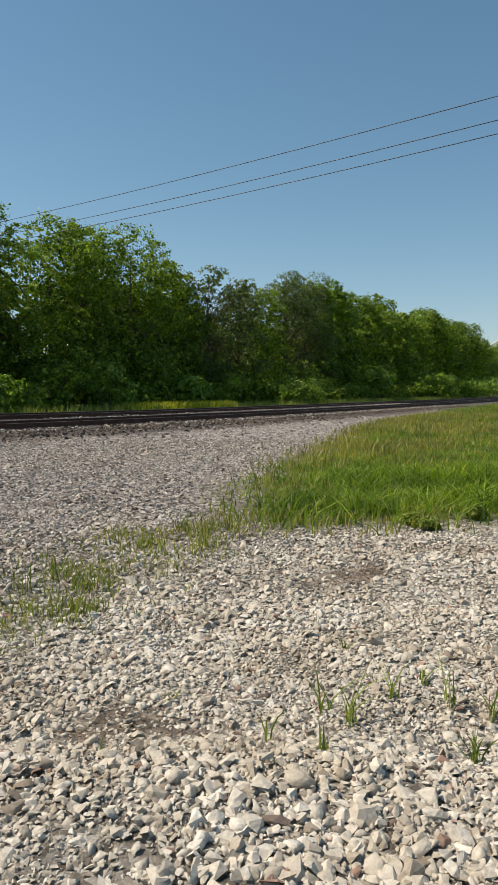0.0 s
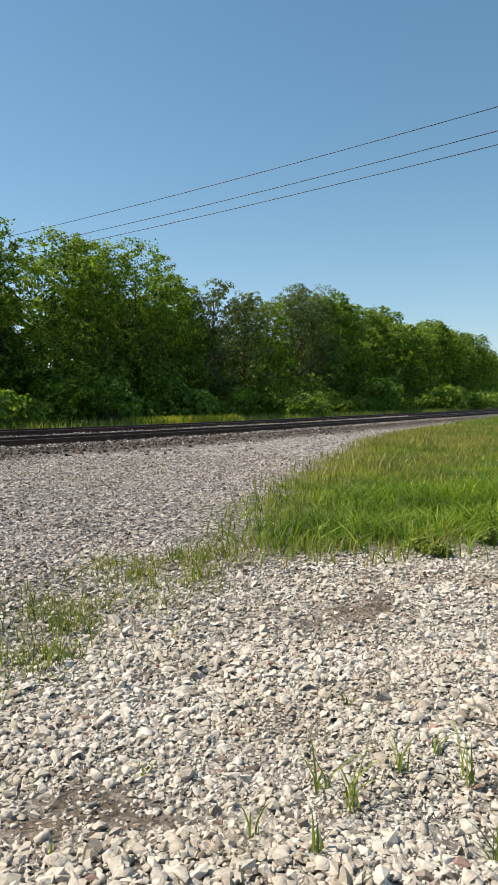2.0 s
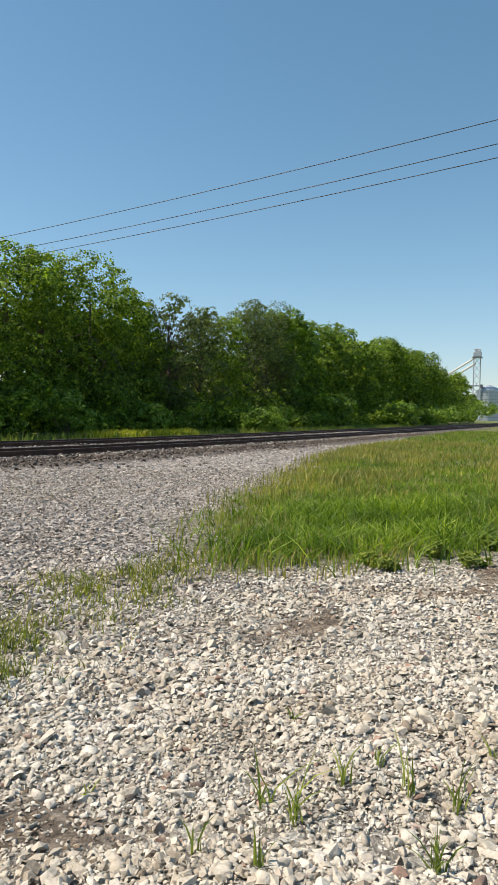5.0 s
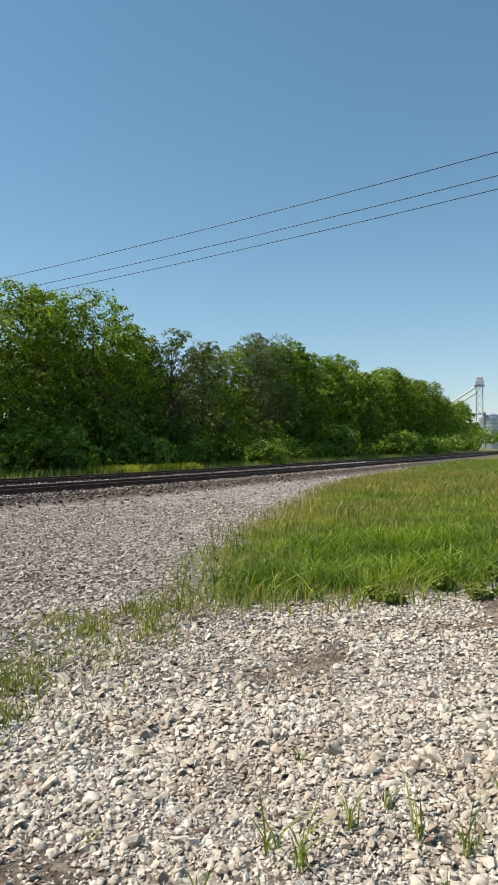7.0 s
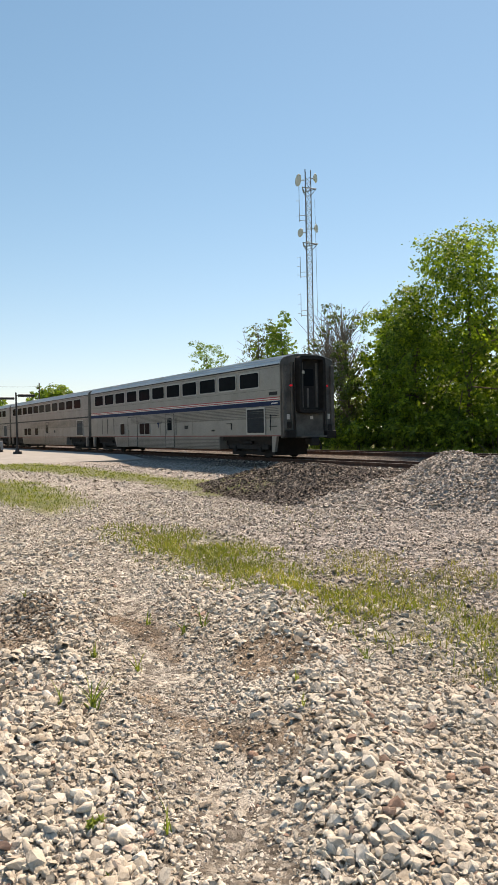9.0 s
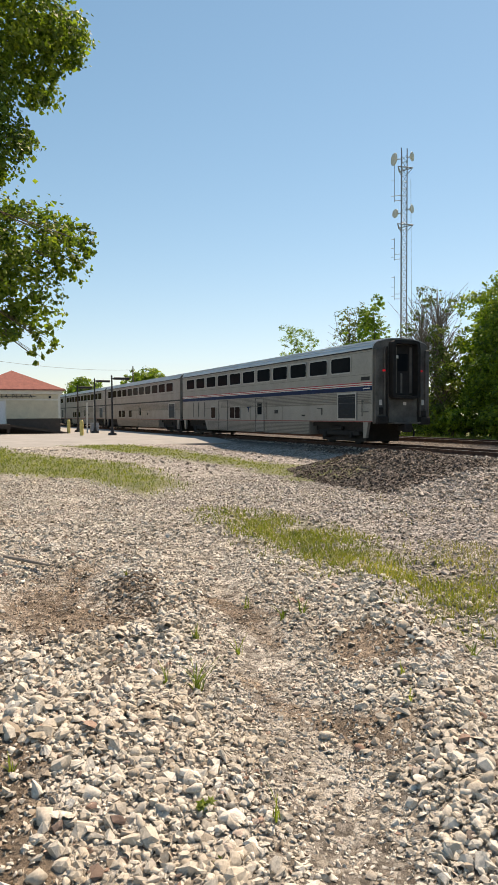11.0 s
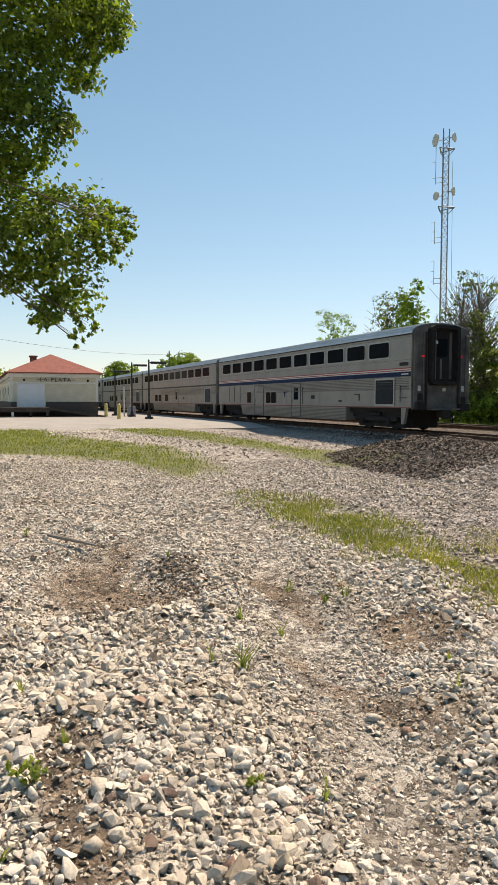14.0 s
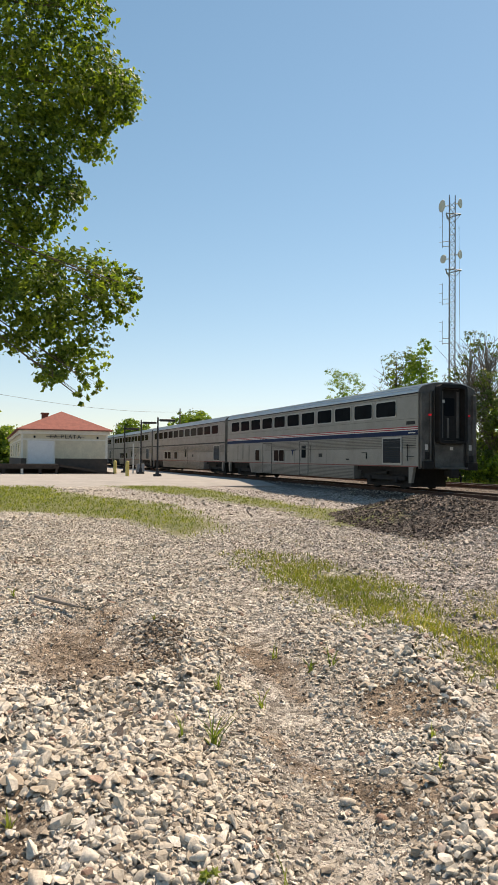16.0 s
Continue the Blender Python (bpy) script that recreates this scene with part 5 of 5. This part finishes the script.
def blades(name, x, y, h, width, mat, label, lean=0.35, seg=2):
    """Curved blades of grass as one mesh, each a narrow strip that tapers to a point."""
    n = len(x)
    z0 = height(x, y) - 0.02
    a, d = RNG.uniform(0, 6.28, n), RNG.uniform(0, 6.28, n)
    ln = h * lean * RNG.random(n)
    wx, wy = np.cos(a) * width * 0.5, np.sin(a) * width * 0.5
    rows = []
    for k in range(seg):
        t = k / seg
        cx, cy, cz = x + np.cos(d) * ln * t * t, y + np.sin(d) * ln * t * t, z0 + h * t * (1 - 0.15 * t)
        q = 1 - 0.45 * t
        rows += [np.stack([cx - wx * q, cy - wy * q, cz], 1), np.stack([cx + wx * q, cy + wy * q, cz], 1)]
    rows.append(np.stack([x + np.cos(d) * ln, y + np.sin(d) * ln, z0 + h * 0.85], 1))
    v = np.stack(rows, 1)
    k = v.shape[1]
    i = np.arange(n)[:, None] * k
    tri = []
    for s in range(seg - 1):
        o = 2 * s
        tri += [[o, o + 1, o + 3], [o, o + 3, o + 2]]
    tri.append([k - 3, k - 2, k - 1])
    f = (i[:, None, :] + np.array(tri)[None]).reshape(-1, 3)
    return tagged(new(name, mesh_np(name, v.reshape(-1, 3), f, mat)), label, "grass", kind="stuff")


def scatter(n, x0, x1, y0, y1):
    return RNG.uniform(x0, x1, n), RNG.uniform(y0, y1, n)


def bare_of_piles(x, y):
    return piles(x, y) < 0.05


# meadow, near and far
x, y = scatter(96000, 5.5, 22, -2, 13)
k = RNG.random(len(x)) < zones(x, y)[1] * inside(x, y, MEADOW, 1.3) * np.clip(0.3 + 1.4 * hash_noise(x, y, 0.45, 41), 0, 1)
x, y = x[k], y[k]
tall = 0.10 + 0.40 * np.clip(1 - np.abs((x - 9) / 6 + (y - 3.8) / 3) * 0.6, 0, 1) * hash_noise(x, y, 1.2, 9)
blades("meadow_grass", x, y, tall * RNG.uniform(0.5, 1.3, len(x)), 0.02, GRASS, "lush green knee-high meadow grass", 1.7, 3)
x, y = scatter(50000, 20, 75, -12, 24)
k = RNG.random(len(x)) < inside(x, y, MEADOW, 1.2)
x, y = x[k], y[k]
blades("meadow_grass", x, y, RNG.uniform(0.1, 0.28, len(x)), 0.05, GRASS, "green meadow grass running along the line", 0.6, 1)
x, y = scatter(20000, 14, 75, -12, 24)
k = RNG.random(len(x)) < inside(x, y, MEADOW, 1.2) * np.clip(2.6 * hash_noise(x, y * 2, 5.0, 33) - 0.7, 0, 1)
blades("dry_grass", x[k], y[k], RNG.uniform(0.12, 0.3, k.sum()), 0.045, WEED, "yellowing dry grass among the far meadow", 0.6, 1)
# dry stalks at the meadow's edge
x, y = scatter(36000, 5.5, 30, 3, 16)
k = RNG.random(len(x)) < np.clip(1 - np.abs(inside(x, y, MEADOW, 2.6) - 0.6) * 2.6, 0, 1)
blades("dry_grass", x[k], y[k], RNG.uniform(0.08, 0.32, k.sum()), 0.015, WEED, "dry yellowish stalks along the meadow edge", 0.5)
# dry patches inside the meadow
x, y = scatter(70000, 6.5, 40, -4, 16)
k = RNG.random(len(x)) < inside(x, y, MEADOW, 1.2) * np.clip(3.0 * hash_noise(x, y * 2.2, 3.4, 31) - 1.25 + 0.5 * np.clip((x - 9) / 8, 0, 1), 0, 1)
blades("dry_grass", x[k], y[k], RNG.uniform(0.14, 0.34, k.sum()), 0.022, WEED, "dry brownish grass patches in the meadow", 0.7)
# weed strips in the gravel
for poly, n, bx, hi, mat, words in (
        (STRIP_A, 42000, (-45, -13, -5, 7), 0.2, STRIP, "short green grass strip between gravel lanes"), (STRIP_B, 16000, (-42, -13, 5.5, 11), 0.16, STRIP, "thin green grass strip by the ballast"),
        (STRIP_C, 20000, (-11.2, -1, 3.4, 5.5), 0.17, STRIP, "low weeds growing in a strip of gravel"), (STRIP_C, 16000, (-11.2, -1, 3.4, 5.5), 0.16, WEED, "dry low weeds growing in a strip of gravel"), (STRIP_D, 9000, (-2, 7, 3.2, 6), 0.2, STRIP, "sparse low weeds at the gravel edge"), (STRIP_D, 9000, (-2, 2.9, 3.2, 5), 0.17, STRIP, "low yellow-green weeds at the gravel edge"), (STRIP_D, 13000, (-2, 7, 3.2, 6), 0.18, WEED, "sparse dry weeds at the gravel edge")):
    cut = {id(STRIP_C): 0.75, id(STRIP_D): 0.95}.get(id(poly), 0.5)
    x, y = scatter(n, *bx)
    k = (RNG.random(n) < inside(x, y, poly, 0.8) * np.clip(2.6 * (0.6 * hash_noise(x, y, 0.55, 11) + 0.4 * hash_noise(x, y, 0.22, 17)) - cut, 0, 1)) & bare_of_piles(x, y)
    far = np.hypot(x[k], y[k])
    blades("weed_strip", x[k], y[k], RNG.uniform(0.03, hi * 0.8, k.sum()), 0.005 + far * 0.0010, mat, words, 1.1)
cx, cy = scatter(44, -1.5, 6.4, 3.4, 5.6)
near_ = inside(cx, cy, STRIP_D, 0.5) > 0.5
cx, cy = np.concatenate([cx[near_], [4.48, 3.56, 2.99, 3.35, 5.83, 5.41, 4.75, 6.1]]), np.concatenate([cy[near_], [4.28, 3.87, 3.59, 3.98, 4.65, 4.59, 5.02, 4.3]])
per_ = RNG.integers(10, 60, len(cx))
x, y = np.repeat(cx, per_) + RNG.normal(0, 0.09, per_.sum()), np.repeat(cy, per_) + RNG.normal(0, 0.08, per_.sum())
blades("weed_clumps", x, y, RNG.uniform(0.05, 0.24, len(x)), 0.010, STRIP, "yellow-green weed clumps where gravel meets ballast", 0.9)
x, y = scatter(22000, -7.5, 0, 4.6, 7.2)
k = RNG.random(len(x)) < np.clip(1.25 - ((x + 3.9) / 3.1) ** 2 - ((y - 5.7) / 1.1) ** 2, 0, 1) * np.clip(1.8 * hash_noise(x, y, 0.5, 14) - 0.4, 0, 1)
blades("dry_weeds", x[k], y[k], RNG.uniform(0.03, 0.13, k.sum()), 0.009, WEED, "dry brownish low weeds in dusty ballast", 1.0)
x, y = scatter(9000, -13, 16, 5, 13)
k = (RNG.random(9000) < np.clip(2.4 * hash_noise(x, y, 1.6, 12) - 1.45, 0, 1) * 0.8) & bare_of_piles(x, y)
blades("ballast_weeds", x[k], y[k], RNG.uniform(0.03, 0.12, k.sum()), 0.012, WEED, "scattered small weeds in the grey ballast", 0.6)
x, y = scatter(18000, -60, 100, 26.5, 30.5)
y = y + bend(x)
blades("verge_grass", x, y, RNG.uniform(0.25, 0.7, len(x)), 0.04, TUFT, "rough green grass verge below the trees", 0.5)


x, y = scatter(2600, 27, 37, 27.0, 28.6)
blades("yellow_wildflowers", x, y + bend(x), RNG.uniform(0.35, 0.75, len(x)), 0.05, BLOOM, "yellow blooming wildflowers along the grass verge", 0.5)


def weed_tuft(x, y, h, n, spread_, mat, label):
    """One plant: a few arching blades from one root, with small leaves on stalks."""
    a = RNG.uniform(0, 6.28, n)
    xs, ys = x + np.cos(a) * spread_ * 0.15 * RNG.random(n), y + np.sin(a) * spread_ * 0.15 * RNG.random(n)
    ob = blades("weed_tuft", xs, ys, h * RNG.uniform(0.3, 1.1, n), 0.0095, mat, label, spread_ / h, 3)
    del ob["kind"]
    return tagged(ob, label, "weed", "weeds in the gravel")


for x, y, h, n in ((2.88, 1.60, 0.30, 9), (2.84, 1.43, 0.34, 14), (3.17, 1.40, 0.24, 8), (3.27, 1.16, 0.28, 9), (3.29, 0.96, 0.28, 14), (2.43, 1.58, 0.22, 8), (2.89, 0.9, 0.2, 24), (2.46, 1.35, 0.2, 8), (3.6, 1.9, 0.12, 8), (2.55, 2.25, 0.1, 8), (3.9, 0.6, 0.2, 12), (1.9, 2.0, 0.1, 8), (3.4, 1.35, 0.2, 8), (3.75, 0.95, 0.16, 10), (3.2, 3.2, 0.12, 10), (1.2, 2.9, 0.16, 10), (2.2, 3.3, 0.18, 12),
                   (-2.47, 1.32, 0.18, 5), (-3.76, 1.45, 0.24, 18), (-3.9, 1.3, 0.16, 9), (-4.89, 2.58, 0.22, 10), (-4.9, 2.77, 0.22, 10), (-3.33, 2.59, 0.12, 6), (-3.79, 0.2, 0.14, 7), (-4.6, 1.75, 0.2, 10), (-3.5, 3.3, 0.18, 10), (-5.4, 2.5, 0.18, 9), (-2.45, 0.05, 0.1, 22), (-2.3, 1.0, 0.06, 14), (-3.0, -0.2, 0.15, 8), (-3.0, 2.4, 0.14, 8), (-6.8, 1.8, 0.14, 8), (-8.6, 0.55, 0.2, 10), (-4.4, 2.0, 0.18, 8), (-3.1, 0.35, 0.12, 7)):
    weed_tuft(x, y, h, n, h * 0.9, TUFT, "small green weed sprouting between the stones")

def weed_clump(x, y, h, w):
    """A low leafy plant of many small leaves on short stalks."""
    c = thing("leafy_weed", (x, y, float(height(np.array([x]), np.array([y]))[0])), "low leafy green weed at the meadow edge", "weed", "leafy weeds at the meadow edge")
    lobes = [(RNG.normal(0, w * 0.22), RNG.normal(0, w * 0.22), h * RNG.uniform(0.35, 0.75), w * 0.24, w * 0.24, h * 0.3) for _ in range(6)]
    bm = bmesh.new()
    for lx, ly, lz, *_ in lobes:
        rod(bm, (0, 0, -0.02), (lx, ly, lz), 0.005, 0.002, 4)
    part("stem", bm, TUFT, c)
    pts, nrm = lobe_leaves(lobes, 420 if w > 0.2 else 130, 6)
    k = (pts[:, 2] > 0.01) & (RNG.random(len(pts)) < 0.6)
    cr = new("foliage", leaf_mesh("foliage", pts[k], nrm[k], 0.045 if w > 0.2 else 0.022, TUFT, 1.7))
    cr.parent = c


for x, y, h, w in ((7.3, 3.25, 0.15, 0.26), (8.1, 2.75, 0.18, 0.3), (7.1, 2.99, 0.16, 0.28), (7.69, 2.3, 0.18, 0.3), (8.9, 2.35, 0.2, 0.32)):
    weed_clump(x, y, h, w)
weed_clump(-2.87, 0.2, 0.09, 0.18)
weed_clump(-2.61, 1.08, 0.04, 0.1)

# ---- loose stones ----


def stone_shape(points):
    """A broken stone about 1 across: a hull of corners pushed out towards an egg shape."""
    bm = bmesh.new()
    for _ in range(points):
        p = Vector(RNG.normal(size=3)).normalized() * RNG.uniform(0.43, 0.56)
        bm.verts.new(p)
    hull = bmesh.ops.convex_hull(bm, input=bm.verts[:])
    bmesh.ops.delete(bm, geom=[v for v in hull["geom_interior"] if isinstance(v, bmesh.types.BMVert)], context="VERTS")
    sq = Vector((RNG.uniform(0.95, 1.4), RNG.uniform(0.75, 1.05), RNG.uniform(0.5, 0.8)))
    for v in bm.verts:
        v.co = Vector((v.co.x * sq.x, v.co.y * sq.y, v.co.z * sq.z))
    bmesh.ops.recalc_face_normals(bm, faces=bm.faces[:])
    bm.normal_update()
    bm.verts.index_update()
    me = bpy.data.meshes.new("stone")
    bm.to_mesh(me)
    me.polygons.foreach_set("use_smooth", [True] * len(me.polygons))
    vs = np.array([v.co[:] for v in bm.verts], np.float32)
    fs = np.array([[v.index for v in f.verts] for f in bm.faces if f.normal.z > -0.55], np.int32)
    bm.free()
    return me, vs, fs


FINE = [stone_shape(11 + i % 4) for i in range(28)]


CHIPS = [stone_shape(7) for _ in range(16)]  # for stones too small to show more
GRIT = [stone_shape(6) for _ in range(12)]   # and for those far off


def turns(n, tilt=0.38):
    """Random rotation matrices: any heading, limited tilt."""
    a, b, c = RNG.uniform(0, 6.283, n), RNG.normal(0, tilt, n), RNG.normal(0, tilt, n)
    ca, sa, cb, sb, cc, sc = np.cos(a), np.sin(a), np.cos(b), np.sin(b), np.cos(c), np.sin(c)
    z, o = np.zeros(n), np.ones(n)
    rz = np.stack([ca, -sa, z, sa, ca, z, z, z, o], -1).reshape(-1, 3, 3)
    ry = np.stack([cb, z, sb, z, o, z, -sb, z, cb], -1).reshape(-1, 3, 3)
    rx = np.stack([o, z, z, z, cc, -sc, z, sc, cc], -1).reshape(-1, 3, 3)
    return rz @ ry @ rx


def stone_field(name, x, y, size, shapes, mat, label, sink=0.12):
    z = height(x, y) + size * (0.22 - sink * RNG.random(len(x)))
    rot = turns(len(x)) * size[:, None, None]
    which = RNG.integers(0, len(shapes), len(x))
    allv, allf, base = [], [], 0
    for s, (_, vs, fs) in enumerate(shapes):
        m = which == s
        if not m.any():
            continue
        v = np.einsum("nij,vj->nvi", rot[m], vs) + np.stack([x[m], y[m], z[m]], -1)[:, None]
        k = len(vs)
        f = fs[None] + (np.arange(m.sum()) * k)[:, None, None] + base
        allv.append(v.reshape(-1, 3))
        allf.append(f.reshape(-1, 3))
        base += m.sum() * k
    me = mesh_np(name, np.concatenate(allv), np.concatenate(allf), mat)
    if shapes is FINE:
        worn = [np.repeat(RNG.random((which == k).sum()) < 0.25, len(fs)) for k, (_, vs, fs) in enumerate(shapes)]
        me.polygons.foreach_set("use_smooth", np.concatenate(worn))
    return tagged(new(name, me), label, "gravel", kind="stuff")


def polar(n, r0, r1, a0=-80, a1=96):
    """Places round the standing point, evenly over the area, between two headings (degrees left of +y)."""
    r, a = np.sqrt(RNG.uniform(r0 * r0, r1 * r1, n)), np.radians(RNG.uniform(a0, a1, n))
    return 0.3 - np.sin(a) * r, 0.1 + np.cos(a) * r


def off_track(x, y):
    return (y - bend(x) < 18.6) & ((x > -38) | (y > 16.8))


def sizes(n, mean, lo, hi, var=0.4):
    return np.clip(mean * np.exp(RNG.normal(0, var, n)), lo, hi)


SIDES = ((-79, -27), (35, 97))           # the two ways in which the ground at the feet comes into view
for n, r0, r1, mean, shapes, ways in (
        (17000, 1.7, 4.6, 0.0255, FINE, SIDES[0]), (16500, 1.7, 4.6, 0.029, FINE, SIDES[1]), (15000, 2.3, 4.6, 0.036, CHIPS, (-27, 35)),
        (8500, 4.6, 8.0, 0.029, FINE, SIDES[0]), (8000, 4.6, 8.0, 0.033, FINE, SIDES[1]), (70000, 4.4, 8.2, 0.028, CHIPS, (-80, 96)),
        (125000, 8.0, 19.0, 0.046, GRIT, (-80, 96)), (24000, 19.0, 36, 0.085, GRIT, (-80, 96))):
    x, y = polar(n, r0, r1, *ways)
    lot, grass, dirt = zones(x, y)
    bare = hash_noise(x, y, 0.9, 21) * 0.6 + hash_noise(x, y, 0.35, 22) * 0.4
    k = off_track(x, y) & (RNG.random(n) < np.clip(1.05 - 1.6 * grass, 0, 1)) & (RNG.random(n) < np.where(bare < 0.25, 0.35, 1.0)) & (RNG.random(n) > 0.7 * np.maximum(lane(x, y), hollow_at(x, y))) & (RNG.random(n) > 0.8 * np.clip(1.2 * (dirt - 0.95), 0, 1))
    pale = RNG.random(n) < lot
    heap = piles(x, y) > 0.04
    s = sizes(n, mean, 0.012, 0.085 if shapes is FINE else 0.14 if r0 > 15 else 0.07 if r0 > 7 else 0.055, 0.42) * (0.78 + 0.45 * hash_noise(x, y, 0.9, 23)) * (1 + 0.28 * ridges(x, y)) * (1 - 0.35 * lane(x, y))
    shoulder = (RNG.random(n) < 0.92 * shoulder_band(x, y))
    m = k & shoulder & ~heap
    if m.any():
        stone_field("dark_ballast", x[m], y[m], s[m] * 1.2, shapes, STONE_DARK, "dark ballast stones on the shoulder of the track")
    k &= ~shoulder
    m = k & pale & ~heap
    stone_field("limestone_gravel", x[m], y[m], s[m], shapes, STONE_WHITE, "loose pale crushed limestone gravel on the lot")
    m = k & ~pale & ~heap
    if m.any():
        stone_field("grey_ballast", x[m], y[m], s[m], shapes, STONE_GREY, "loose grey crushed ballast stones beside the track")
# underfoot and behind the standing point
for n, r0, r1, mean, ways in ((6500, 0.0, 1.75, 0.038, (-180, 180)), (5000, 1.7, 2.4, 0.038, (-27, 35)), (15000, 1.7, 6.0, 0.055, (97, 281))):
    x, y = polar(n, r0, r1, *ways)
    stone_field("limestone_gravel", x, y, sizes(n, mean, 0.015, 0.08), GRIT, STONE_WHITE, "loose pale crushed limestone gravel on the lot")
# finer chips between the stones
for ways in SIDES:
    x, y = polar(21000, 1.8, 4.8, *ways)
    k = (RNG.random(len(x)) < 1 - zones(x, y)[1]) & (RNG.random(len(x)) > 0.6 * np.clip(zones(x, y)[2] - 0.95, 0, 1))
    stone_field("limestone_chips", x[k], y[k], sizes(k.sum(), 0.019, 0.009, 0.03), CHIPS, STONE_WHITE, "fine pale limestone chips between the stones")
# crumbs and chips on the bare dirt
x, y = polar(90000, 1.9, 9.0)
k = RNG.random(len(x)) < np.clip(zones(x, y)[2] - 1.0, 0, 1) * 1.2
stone_field("dirt_chips", x[k], y[k], sizes(k.sum(), 0.016, 0.008, 0.035, 0.5), CHIPS, STONE_CHIP, "brown crumbs and small chips on bare dirt")
# dark broken lumps along the rim of the hollow
a = RNG.uniform(-0.35, 2.0, 1500)
x, y = -6.3 + 0.85 * np.cos(a) + RNG.normal(0, 0.22, 1500), 1.12 + 0.68 * np.sin(a) + RNG.normal(0, 0.13, 1500)
stone_field("dark_rubble", x, y, sizes(1500, 0.032, 0.015, 0.06), FINE, STONE_EARTH, "dark earthy rubble along the rim of a rut")
# the heaps
x, y = scatter(46000, -20, -3, 8, 15)
heap = piles(x, y) > 0.03
for k, mat, words in ((heap & (x < -11.4), STONE_DARK, "low heap of loose dark brownish ballast stones"), (heap & (x >= -11.4), STONE_GREY, "heap of loose grey ballast stones")):
    stone_field("ballast_heap", x[k], y[k], sizes(k.sum(), 0.058, 0.03, 0.1), GRIT, mat, words)
# more stones on the shoulder of the near track
x, y = scatter(26000, -30, 60, 16.3, 18.5)
stone_field("dark_ballast", x, y + bend(x), sizes(len(x), 0.06, 0.03, 0.1), CHIPS, STONE_DARK, "dark ballast stones packed on the shoulder of the track")
# ballast over the ties
for c, lift in ((19.65, lambda x: 0.03 + 0 * x), (24.0, far_lift)):
    x = RNG.uniform(-45, 60, 9000)
    o = RNG.uniform(-2.0, 2.0, 9000)
    o = o[np.minimum(np.abs(o - 0.7525), np.abs(o + 0.7525)) > 0.12]
    x = x[:len(o)]
    y = c + bend(x) + o
    s = sizes(len(o), 0.08, 0.05, 0.13)
    ob = stone_field("track_ballast", x, y, s, CHIPS, STONE_GREY, "grey ballast stones packed between the rails")
    ob.location.z = 0.02 if c < 20 else 0.06
# a fallen stick
bm = bmesh.new()
rod(bm, (-8.22, 0.76, 0.05), (-7.86, 0.93, 0.06), 0.017, 0.022, 7)
rod(bm, (-7.86, 0.93, 0.06), (-7.5, 1.16, 0.05), 0.022, 0.013, 7)
tagged(part("fallen_stick", bm, PALE_BARK), "bare weathered stick lying on the gravel", "stick")
# the stones nearest the standing point, each a piece of its own
for me, *_ in FINE:
    me.materials.append(STONE_PIECE)
for i in range(290):
    x, y = (float(v[0]) for v in polar(1, 1.7, 4.6, *SIDES[i % 2]))
    s = float(sizes(1, 0.042, 0.03, 0.075, 0.3)[0])
    st = new("stone", FINE[i % len(FINE)][0])
    st.parent = ground
    st.location = (x, y, float(height(np.array([x]), np.array([y]))[0]) + s * 0.2)
    st.rotation_euler = (RNG.normal(0, 0.4), RNG.normal(0, 0.4), RNG.uniform(0, 6.28))
    st.scale = (s, s, s)
